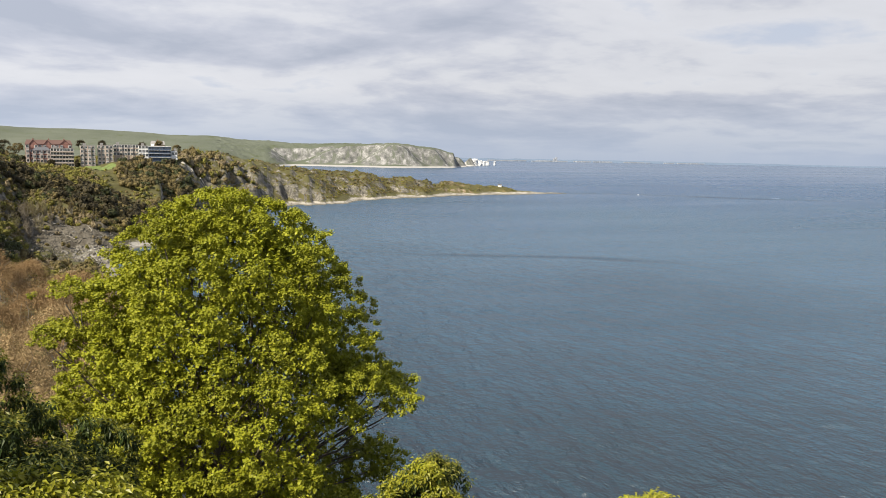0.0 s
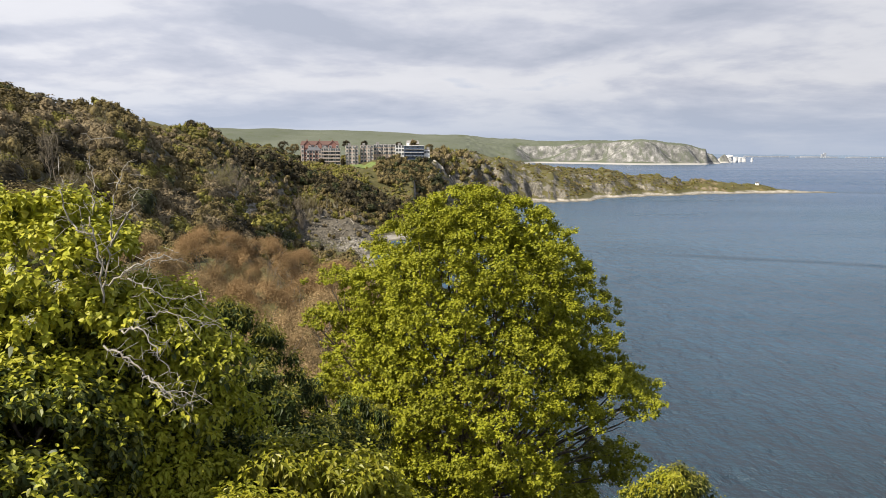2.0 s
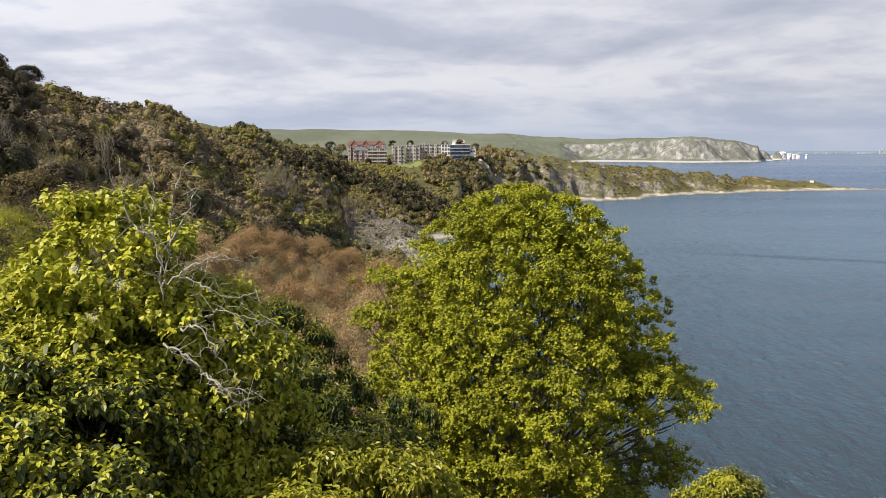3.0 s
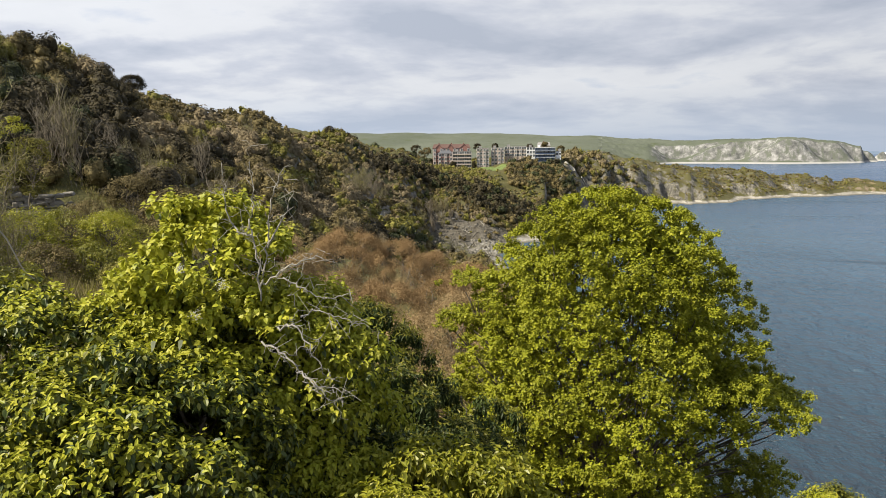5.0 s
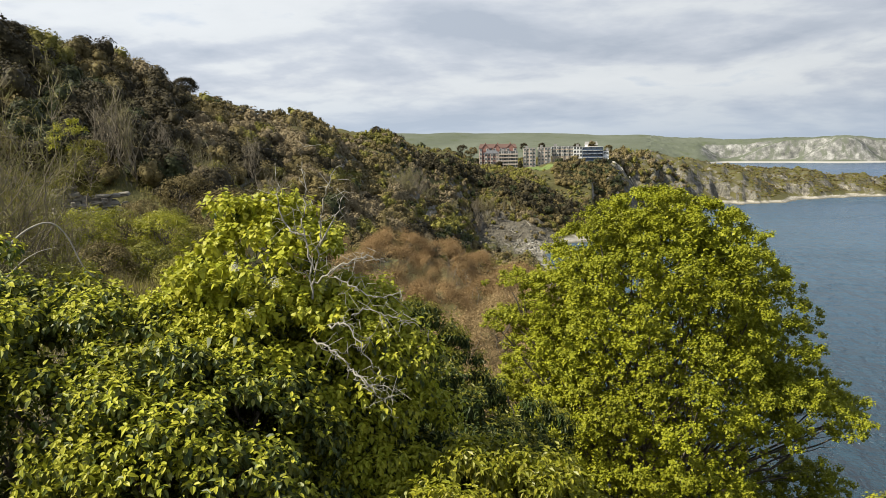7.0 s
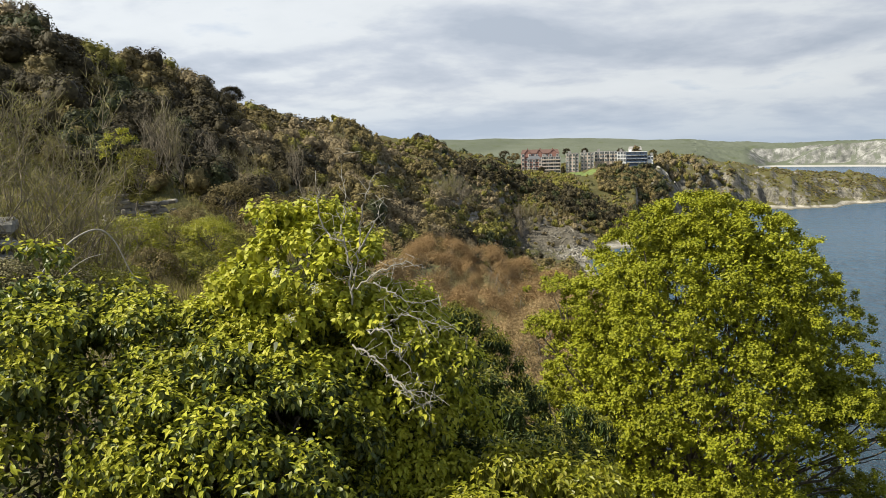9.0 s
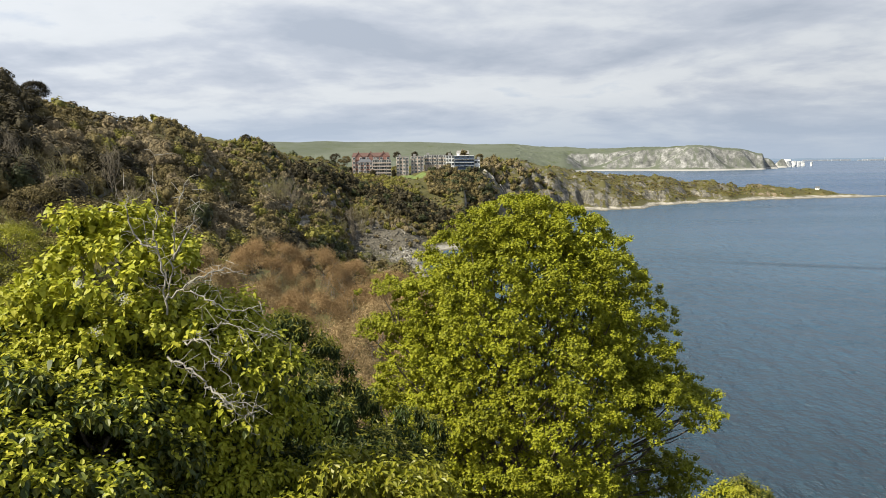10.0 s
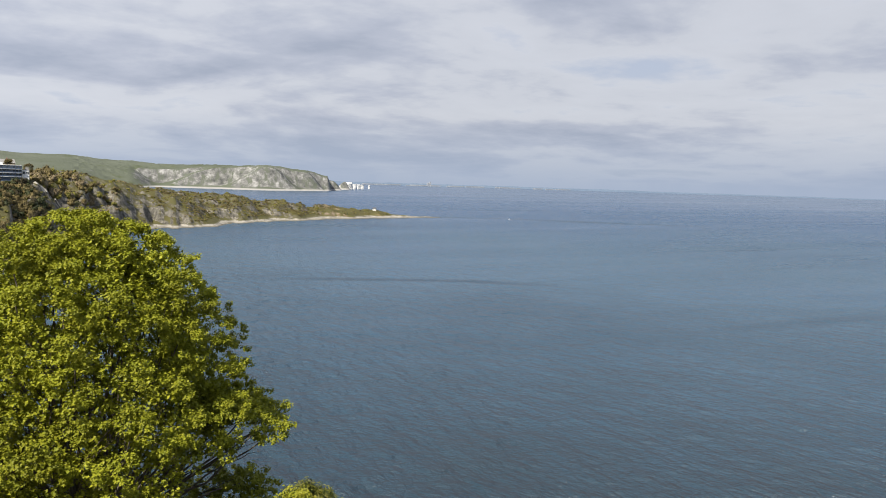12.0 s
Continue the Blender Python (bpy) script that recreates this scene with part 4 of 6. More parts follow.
# scrub on the hill and the headland
GOLD = (1 + 5**0.5) / 2
ICO = np.array([(-1, GOLD, 0), (1, GOLD, 0), (-1, -GOLD, 0), (1, -GOLD, 0), (0, -1, GOLD), (0, 1, GOLD), (0, -1, -GOLD), (0, 1, -GOLD), (GOLD, 0, -1), (GOLD, 0, 1), (-GOLD, 0, -1), (-GOLD, 0, 1)]) / 1.902
ICO_FACES = np.array([(0, 11, 5), (0, 5, 1), (0, 1, 7), (0, 7, 10), (0, 10, 11), (1, 5, 9), (5, 11, 4), (11, 10, 2), (10, 7, 6), (7, 1, 8), (3, 9, 4), (3, 4, 2), (3, 2, 6), (3, 6, 8), (3, 8, 9), (4, 9, 5), (2, 4, 11), (6, 2, 10), (8, 6, 7), (9, 8, 1)])


def finer(ball, faces):
    """The ball with every face cut in four, pushed out to the sphere."""
    seen, verts, out = {}, [tuple(v) for v in ball], []

    def between(a, b):
        key = (min(a, b), max(a, b))
        if key not in seen:
            m = (np.array(verts[a]) + np.array(verts[b])) / 2
            seen[key] = len(verts)
            verts.append(tuple(m / np.linalg.norm(m)))
        return seen[key]

    for a, b, c in faces:
        ab, bc, ca = between(a, b), between(b, c), between(c, a)
        out += [(a, ab, ca), (b, bc, ab), (c, ca, bc), (ab, bc, ca)]
    return np.array(verts), np.array(out)


BALL, BALL_FACES = finer(ICO, ICO_FACES)


def scrub(name, label, category, spots, radius, tall, kinds, per, leaf, seed, heads=5, fine=False):
    """Many bushes as one sheet of growth: each a cluster of uneven rounded heads clad in leaf sprays, one leaf material a bush."""
    rng = np.random.default_rng(seed)
    n = len(spots)
    ball, skin = (BALL, BALL_FACES) if fine else (ICO, ICO_FACES)
    nb = len(ball)
    size = np.stack([radius, radius * rng.uniform(0.8, 1.2, n), tall], -1)
    hd = on_sphere(rng, n * heads).reshape(n, heads, 3)
    hd[..., 2] = np.abs(hd[..., 2]) * 0.8
    hd[:, 0] *= 0.1
    hr = rng.uniform(0.34, 0.60, (n, heads, 1))
    hr[:, 0] = 0.7
    hc = hd * rng.uniform(0.45, 0.75, (n, heads, 1))
    pick = rng.integers(0, heads, (n, per))
    row = np.arange(n)[:, None]
    d = on_sphere(rng, n * per).reshape(n, per, 3)
    d[..., 2] = np.where(d[..., 2] < -0.5, -d[..., 2], d[..., 2])
    lift = np.array([0, 0, 1.0]) * (tall * 0.35)[:, None, None]
    p = (hc[row, pick] + d * hr[row, pick] * (1 + 0.08 * rng.normal(0, 1, (n, per, 1)))) * size[:, None] + spots[:, None] + lift
    turn = frames_facing(rng, d.reshape(-1, 3) + np.array([0, 0, 0.15]), 0.24)
    scale = np.repeat(radius, per) * leaf * rng.uniform(0.5, 1.3, n * per)
    v, f = blades(SLIP, p.reshape(-1, 3) - turn[:, :, 0] * scale[:, None] * 0.4, turn, scale)
    # the dense heart of each head
    core = ball[None, None] * rng.uniform(0.80, 1.08, (n, heads, nb, 1)) * (hr * 0.80)[:, :, None] + hc[:, :, None]
    core = core * size[:, None, None] + spots[:, None, None] + lift[:, None]
    cf = skin[None] + (np.arange(n * heads) * nb)[:, None, None]
    v, f = join([(v, f), (core.reshape(-1, 3), cf.reshape(-1, 3))])
    me = mesh_from(name, v, f, SCRUB, np.concatenate([np.repeat(kinds, per), np.repeat(kinds, heads * len(skin))]), smooth=True)
    return tagged(new(name, me), label, category, kind="stuff")


def scatter(rng, n, b0, b1, r0, r1):
    b, r = rng.uniform(b0, b1, n), np.sqrt(rng.uniform(r0**2, r1**2, n))
    a = np.radians(b)
    x, y = -np.sin(a) * r, np.cos(a) * r
    return np.stack([x, y, land_height(x, y)], -1), b, r


def steepness(p):
    e = 4.0
    gx = land_height(p[:, 0] + e, p[:, 1]) - land_height(p[:, 0] - e, p[:, 1])
    gy = land_height(p[:, 0], p[:, 1] + e) - land_height(p[:, 0], p[:, 1] - e)
    return np.hypot(gx, gy) / (2 * e)


def kind_of(rng, p, weights):
    """Leaf kind by patches, so that like grows beside like."""
    n = len(p)
    u = 0.5 + 0.28 * fractal(p[:, 0], p[:, 1], 36.0, 3, 8.0) + rng.normal(0, 0.16, n)
    edges = np.cumsum(weights) / np.sum(weights)
    return np.clip(np.searchsorted(edges, np.clip(u, 0, 0.999)), 0, len(weights) - 1)


def rise(p, r):
    """How high places stand over the lookout's level, in degrees."""
    return np.degrees(np.arctan2(p[:, 2] + 1.0 - EYE, r))


def bare_patch(p, b, r):
    """Where the hill shows rubble, rock or open grass instead of bushes."""
    up = rise(p, r) + 0.25 * fractal(p[:, 0], p[:, 1], 22.0, 2, 9.0)
    slip = (b > 0.6) & (b < 7.6) & (r > 352) & (r < 520) & (up < np.interp(b, [0.6, 3.0, 5.0, 7.6], [-6.2, -5.6, -5.0, -4.5]))
    slab = (np.abs(p[:, 0] + 66) < 9) & (np.abs(p[:, 1] - 301 - 0.9 * (p[:, 0] + 66)) < 5.5)
    ledge = (b > 31.2) & (b < 36.2) & (r > 69.5) & (r < 75)
    meadow = (b > 27) & (r < 57)
    slip = slip & (fractal(p[:, 0], p[:, 1], 9.0, 2, 17.0) < 0.62)
    return slip | slab | ledge | meadow | ((b < 22.5) & (r < 84)) | (p[:, 2] < 4)


# which growth stands where on the hill: bearing, rise, half width and half height in degrees, kind of leaf
STANDS = [
    (36.6, 6.6, 1.5, 1.3, 2), (38.4, 6.2, 1.2, 2.0, 0), (33.2, 5.2, 1.8, 1.2, 1), (30.5, 3.2, 2.6, 1.6, 0), (34.5, 3.6, 2.0, 1.0, 4), (36.8, 2.8, 1.5, 1.2, 4),
    (27.2, 1.0, 1.8, 0.9, 3), (22.4, 1.4, 1.5, 1.2, 3), (26.0, 3.2, 1.6, 1.0, 1), (23.6, -0.6, 2.0, 0.8, 0), (20.0, 2.2, 2.2, 0.7, 1), (18.5, 0.8, 1.6, 0.8, 1),
    (15.2, 0.9, 1.8, 0.5, 2), (17.0, -0.8, 1.6, 0.8, 1), (13.5, -0.6, 1.0, 0.6, 1), (15.4, -2.0, 1.0, 0.8, 1), (11.9, -1.4, 0.7, 0.8, 3), (10.7, -2.5, 0.8, 0.8, 3), (9.6, -3.6, 0.8, 0.7, 3),
    (12.9, -2.0, 0.7, 0.7, 2), (9.0, -5.2, 1.0, 0.9, 2), (11.0, -0.7, 1.0, 0.6, 0), (9.2, -1.2, 1.0, 0.7, 0), (7.6, -1.6, 1.0, 0.8, 4), (5.6, -2.4, 1.0, 0.7, 0), (3.8, -3.4, 1.0, 0.8, 0), (2.2, -4.3, 1.0, 0.8, 4),
    (5.0, -4.2, 1.0, 0.6, 1), (9.4, -6.8, 1.4, 0.9, 4), (12.0, -6.2, 1.2, 0.9, 0), (16.0, -4.4, 1.6, 1.2, 3), (19.0, -3.0, 1.6, 1.2, 1), (32.6, 2.6, 2.6, 1.5, 0), (30.2, 0.6, 2.0, 1.3, 0), (36.0, 4.2, 1.4, 0.9, 4),
    (18.8, -0.2, 1.2, 0.7, 2), (16.4, 0.2, 1.4, 0.5, 3), (14.2, 0.1, 1.2, 0.5, 1), (20.4, 0.4, 1.0, 0.9, 3), (13.0, -3.2, 1.0, 0.7, 3), (17.6, -2.2, 1.3, 0.7, 2),
]


def stand_kinds(rng, p, b, r, kinds):
    up = rise(p, r)
    for sb, su, wb, wu, k in STANDS:
        inside = ((b - sb) / wb) ** 2 + ((up - su) / wu) ** 2 + rng.normal(0, 0.25, len(p)) < 1.0
        kinds = np.where(inside & (rng.uniform(size=len(p)) < 0.85), k, kinds)
    return kinds


def hill_scrub():
    rng = np.random.default_rng(5)
    p, b, r = scatter(rng, 24000, -3, 50, 62, 600)
    edge = np.interp(b, [-3, 14, 20, 27, 33, 40, 50], [600, 510, 340, 235, 190, 160, 150])
    keep = ~bare_patch(p, b, r) & (r < edge) & (r > 190) & ~((b > -0.2) & (b < 1.7) & (r > 560) & (r < 640) & (rng.uniform(size=len(p)) < 0.8)) & (r > np.interp(b, [-3, 3, 8, 15, 22], [480, 300, 230, 110, 84]))
    p, b, r = p[keep], b[keep], r[keep]
    rad = 1.0 + 1.9 * rng.uniform(0, 1, len(p)) ** 2
    kinds = np.where(b > 19, kind_of(rng, p, [0.28, 0.30, 0.07, 0.23, 0.12]), kind_of(rng, p, [0.14, 0.34, 0.18, 0.26, 0.08]))
    kinds = stand_kinds(rng, p, b, r, kinds)
    crest = (b < 11.5) & (r > 420) & (np.abs(rise(p, r) - np.interp(b, [0.5, 5.0, 8.0, 11.6], [-5.0, -2.7, -1.4, -0.2])) < 0.9)
    kinds = np.where(crest, rng.choice([0, 0, 4, 1], len(p)), kinds)
    rad = np.where(kinds == 0, rad * 1.15, rad) * np.where(crest, 1.5, 1.0)
    scrub("hillside_scrub", "dense dark and olive scrub covering the hillside", "scrub", p, rad, rad * rng.uniform(0.7, 1.35, len(p)), kinds, 64, 0.32, 6, 3)
    q, qb, qr = scatter(rng, 1750, 10, 50, 57, 190)
    keep = ~bare_patch(q, qb, qr) & (qr > np.interp(qb, [3, 10, 15, 22], [300, 190, 105, 84])) & (qr < np.interp(qb, [22, 27, 33, 40, 50], [190, 190, 190, 160, 150]))
    q, qb, qr = q[keep], qb[keep], qr[keep]
    rad = 1.2 + 2.0 * rng.uniform(0, 1, len(q)) ** 2
    kinds = np.where(qb > 27, kind_of(rng, q, [0.42, 0.24, 0.03, 0.18, 0.13]), kind_of(rng, q, [0.22, 0.34, 0.08, 0.26, 0.10]))
    kinds = np.where((qb > 28) & (qb < 39) & (qr < 150), rng.choice([0, 0, 4, 0, 1], len(q)), kinds)
    kinds = stand_kinds(rng, q, qb, qr, kinds)
    tall = rad * rng.uniform(0.8, 1.4, len(q))
    first = qr < 115
    scrub("near_scrub", "olive, brown and dark green bushes crowding the near hillside", "scrub", q[first], rad[first], tall[first], kinds[first], 1000, 0.125, 9, 6, True)
    scrub("middle_scrub", "olive and dark green bushes below the brow of the hill", "scrub", q[~first], rad[~first], tall[~first], kinds[~first], 560, 0.14, 16, 6)


def path_reach(b):
    """How far off the worn path on the cliff edge lies at a bearing."""
    return np.interp(b, [-4.2, -3.3, -2.6, -1.8], [722, 716, 712, 716])


def point_scrub():
    rng = np.random.default_rng(7)
    p, b, r = scatter(rng, 4200, -8.5, 12, 590, 1080)
    more = scatter(rng, 13000, -27, -8.5, 790, 1075)
    p, b, r = (np.concatenate(pair) for pair in zip((p, b, r), more))
    more = scatter(rng, 1500, -0.4, 9.0, 545, 690)
    p, b, r = (np.concatenate(pair) for pair in zip((p, b, r), more))
    s = steepness(p)
    keep = (p[:, 2] > np.where(b < -21, 3.5, 5)) & (s < np.where(b > -3.2, 3.0, np.where(b < -12, 1.1, np.where(b < -9, 0.65, 0.42)) + 0.35 * fractal(p[:, 0], p[:, 1], 30.0, 2, 15.0))) & ~((b > -2.5) & (b < 8.5) & (r > 684) & (r < 770)) & ~((b > 8) & (r < 600))
    keep &= rng.uniform(size=len(p)) < np.where((b > -0.4) & (b < np.interp(r, [560, 600, 650], [1.4, 2.2, 3.4])) & (b > np.interp(r, [560, 600, 650], [-0.4, 0.8, 1.9])) & (r < 690), 0.12, 1.0)
    keep &= (b > -21.5) | (rng.uniform(size=len(p)) < 0.2)
    keep &= ~((b < -1.7) & (b > -4.2) & (np.abs(r - path_reach(b)) < 4.5))
    p, b, r = p[keep], b[keep], r[keep]
    rad = np.where(b < -8.5, rng.uniform(0.8, 1.9, len(p)), rng.uniform(1.3, 2.8, len(p)))
    kinds = np.where(b > -8.5, kind_of(rng, p, [0.06, 0.30, 0.46, 0.08, 0.10]), kind_of(rng, p, [0.05, 0.46, 0.28, 0.21, 0.0]))
    scrub("headland_scrub", "olive and green scrub on top of the headland", "scrub", p, rad, rad * np.where(b < -8, 0.6, 0.9) * rng.uniform(0.7, 1.1, len(p)), kinds, 14, 0.5, 8, 1)
    # dark wood below the flats, tall paler trees along the cliff top beyond them
    p, b, r = scatter(rng, 220, -3.3, 1.6, 606, 686)
    p2, b2, r2 = scatter(rng, 130, -7.6, -2.0, 722, 800)
    p3, b3, r3 = scatter(rng, 70, 7.3, 11.5, 690, 765)
    p4, b4, r4 = scatter(rng, 40, -2.6, 1.5, 686, 704)
    q = np.concatenate([p, p2, p3, p4])
    rad = rng.uniform(2.6, 4.8, len(q))
    rad[len(p):len(p) + len(p2)] *= np.interp(b2, [-7.6, -6.0, -3.0, -2.0], [0.7, 0.9, 1.15, 0.9])
    kinds = np.concatenate([rng.choice([0, 1, 1, 4], len(p)), rng.choice([1, 1, 3, 2], len(p2)), rng.choice([0, 1, 4, 2], len(p3)), rng.choice([0, 1, 4], len(p4))])
    tall = rad * rng.uniform(0.9, 1.3, len(q))
    tall[len(p):len(p) + len(p2)] *= np.interp(b2, [-7.6, -6.2, -5.0, -3.0, -2.0], [0.7, 0.85, 1.15, 1.25, 0.9])
    scrub("cliff_top_wood", "dark round-topped wood below the clifftop flats", "wood", q, rad, tall, kinds, 150, 0.19, 10, 6)


hill_scrub()
point_scrub()


# ---- bleached dead branches on the ivy-clad tree ----
def ray_place(bearing, up, r):
    p = at(bearing, r)
    p[2] = EYE + r * np.tan(np.radians(up))
    return p


def dead_branch(name, lines, seed, label, thick=0.022, twigs=5):
    """A dead bough: main limbs through a few bends, with crooked spurs along them."""
    rng = np.random.default_rng(seed)
    foot = ray_place(*lines[0][0])
    root = base_at(name, *foot, label, "branch")
    for line in lines:
        knots = np.array([ray_place(*k) for k in line]) - foot
        t = np.linspace(0, len(knots) - 1, 6 * (len(knots) - 1) + 1)
        p = np.stack([np.interp(t, np.arange(len(knots)), knots[:, k]) for k in range(3)], -1)
        p += rng.normal(0, 0.010, p.shape)
        w = np.linspace(thick, thick * 0.3, len(p))
        v, f = tube(p, w, 6)
        limb = child("limb", mesh_from("limb", v, f, [DEADWOOD], smooth=True), root)
        parts = []
        for _ in range(twigs * (len(knots) - 1)):
            i = rng.integers(2, len(p))
            d = (p[min(i + 1, len(p) - 1)] - p[i - 1])
            d = d / np.linalg.norm(d) + rng.normal(0, 0.75, 3)
            e = p[i] + d / np.linalg.norm(d) * rng.uniform(0.04, 0.17)
            q = wander(rng, p[i], e, 6, 0.9)
            parts.append(tube(q, np.linspace(w[min(i, len(w) - 1)] * 0.34, 0.0016, 6), 4))
            if rng.uniform() < 0.7:
                e2 = q[3] + rng.normal(0, 0.06, 3)
                parts.append(tube(np.linspace(q[3], e2, 3), np.array([0.003, 0.002, 0.0015]), 4))
        v, f = join(parts)
        tagged(child("twig", mesh_from("twig", v, f, [DEADWOOD], smooth=True), limb), kind="stuff")
    return root


dead_branch("dead_branch", [
    [(20.3, -10.6, 6.2), (20.6, -7.5, 6.2), (20.9, -5.3, 6.2), (20.6, -3.0, 6.2), (20.8, -0.84, 6.2)],
    [(20.4, -9.6, 6.2), (19.8, -6.97, 6.1), (19.5, -4.0, 6.0), (18.7, -1.3, 6.0)],
    [(19.8, -6.9, 6.1), (18.7, -4.9, 6.0), (17.8, -2.9, 6.0)],
    [(20.2, -9.6, 6.2), (18.4, -8.2, 6.0), (16.6, -7.6, 5.9), (15.1, -8.0, 5.9)],
    [(20.9, -6.2, 6.2), (22.0, -5.2, 6.3), (22.6, -3.6, 6.3), (22.4, -2.0, 6.3)],
], 41, "bleached leafless branches rising out of the ivy", 0.0088, 5)
dead_branch("dead_branch", [
    [(20.5, -13.5, 5.75), (19.0, -14.4, 5.6), (17.8, -15.8, 5.5), (16.5, -16.9, 5.4), (14.5, -17.3, 5.35)],
    [(17.8, -15.8, 5.5), (16.8, -16.8, 5.4), (15.6, -17.9, 5.4)],
    [(19.3, -12.6, 5.75), (18.0, -12.3, 5.6), (17.0, -14.4, 5.5), (16.0, -16.2, 5.45)],
], 42, "bleached dead branch hanging over the ivy", 0.0082, 5)
dead_branch("dead_branch", [
    [(18.8, -9.0, 6.0), (17.2, -10.0, 5.9), (15.8, -10.6, 5.85), (14.1, -10.4, 5.8)],
    [(17.6, -12.0, 5.8), (16.8, -11.4, 5.8), (15.0, -12.0, 5.75), (12.7, -12.9, 5.7)],
], 43, "thin bleached branch sticking out of the ivy", 0.0065, 5)


# ---- bare and leafy single trees on the hill ----
def bare_tree(bearing, r, tall, wide, seed, label, name="bare_tree", mat=None, lean=0.0, twig=0.5, sprays=6, limb_count=16, upright=0.0, wood=None):
    rng = np.random.default_rng(seed)
    g = ground_at(bearing, r)
    root = base_at(name, *g, label, "tree", "bare trees on the hill")
    parts = [tube(wander(rng, (0, 0, -0.5), (lean, 0, tall * 0.55), 6, 0.3), np.linspace(0.022, 0.012, 6) * tall / 2, 6)]
    tips = []
    for i in range(limb_count):
        z = tall * (rng.uniform(0.02, 0.35) if upright else rng.uniform(0.15, 0.55))
        a = rng.uniform(0, 6.28)
        out = wide * rng.uniform(0.3, 1.0)
        e = np.array([np.cos(a) * out + lean, np.sin(a) * out, min(tall, z + tall * rng.uniform(0.3, 0.6) * (1 + upright))])
        line = wander(rng, (lean * z / tall, 0, z), e, 7, 0.5)
        parts.append(tube(line, np.linspace(0.008 * tall, 0.0025 * tall, 7), 4))
        tips += [line[k] for k in range(2 if upright else 3, 7)]
    v, f = join(parts)
    child("trunk", mesh_from("trunk", v, f, [wood or BRANCH_GREY], smooth=True), root)
    tips = np.repeat(np.array(tips), sprays, 0)
    n = len(tips)
    lay = on_sphere(rng, n) * (1.0 if sprays > 20 else 0.7) + np.array([0, 0, 0.7 + upright])
    v, f = blades(TWIG, tips + rng.normal(0, wide * (0.10 if sprays > 20 else 0.06), (n, 3)), frames_from(lay, rng.uniform(0, 6, n)), np.stack([tall * (0.075 if sprays > 20 else 0.16) * rng.uniform(0.5, 1.3, n), np.full(n, twig), np.full(n, 1.0)], -1))
    child("crown", mesh_from("crown", v, f, [mat or BRANCH_GREY]), root)


def fallen_trunk(bearing, r, length, turn, seed):
    """A bleached trunk lying down the worn slope, with stubs of its limbs."""
    rng = np.random.default_rng(seed)
    g = ground_at(bearing, r)
    a = radians(bearing + turn)
    way = np.array([-math.sin(a), math.cos(a), 0])
    ends = [g + way * k * length / 2 for k in (-1, 1)]
    for e in ends:
        e[2] = land_height(e[:1], e[1:2])[0] + 0.45
    root = base_at("fallen_trunk", *g, "bleached fallen trunk on the worn slope", "trunk", "fallen trunks")
    line = wander(rng, ends[0] - g, ends[1] - g, 8, 0.2)
    parts = [tube(line, np.linspace(0.24, 0.09, 8), 6)]
    for k in range(3, 8):
        parts.append(tube(wander(rng, line[k], line[k] + rng.normal(0, 0.8, 3) + np.array([0, 0, 0.8]), 5, 0.4), np.linspace(0.08, 0.02, 5), 4))
    v, f = join(parts)
    child("trunk", mesh_from("trunk", v, f, [DEADWOOD], smooth=True), root)


for i, (b, r, length, turn) in enumerate([(6.6, 446, 9.0, 40), (5.7, 441, 8.0, -30), (5.0, 452, 7.0, 65), (4.3, 447, 9.0, -55), (3.6, 455, 8.0, 20), (6.0, 458, 8.0, 80), (2.9, 446, 7.0, -20), (4.8, 436, 6.0, 50)]):
    fallen_trunk(b, r, length, turn, 400 + i)


def leafy_tree(bearing, r, top, rad, tall, mat, seed, label, category="tree", name="hill_tree", leaf=0.16, pads=60, per=24, group=""):
    """A tree seen at some distance: pads of leaf sprays on a trunk with limbs."""
    rng = np.random.default_rng(seed)
    g = ground_at(bearing, r)
    root = base_at(name, *g, label, category, group)
    c = top - g[2] - tall
    d = on_sphere(rng, pads)
    d[:, 2] = np.where(d[:, 2] < -0.6, -d[:, 2], d[:, 2])
    p = d * rng.uniform(0.5, 1.0, (pads, 1)) ** 0.5 * np.array([rad, rad, tall]) * 0.85 + np.array([0, 0, c])
    tips, axes = tufts_on(rng, p, d, rad * 0.3, per, 0.7)
    n = len(tips) * 3
    v, f = blades(DIAMOND, np.repeat(tips, 3, 0) + rng.normal(0, leaf * 0.7, (n, 3)), frames_facing(rng, np.repeat(axes, 3, 0), 0.45), leaf * rng.uniform(0.7, 1.4, n))
    child("crown", mesh_from("crown", v, f, [mat]), root)
    tv, tf = limbs(rng, np.array([0, 0, -0.6]), np.array([0, 0, max(0.4, c * 0.6)]), p[::4] * 0.95, 0.05 * rad, 0.5, 4, 1)
    child("trunk", mesh_from("trunk", tv, tf, [BARK], smooth=True), root)
    return root


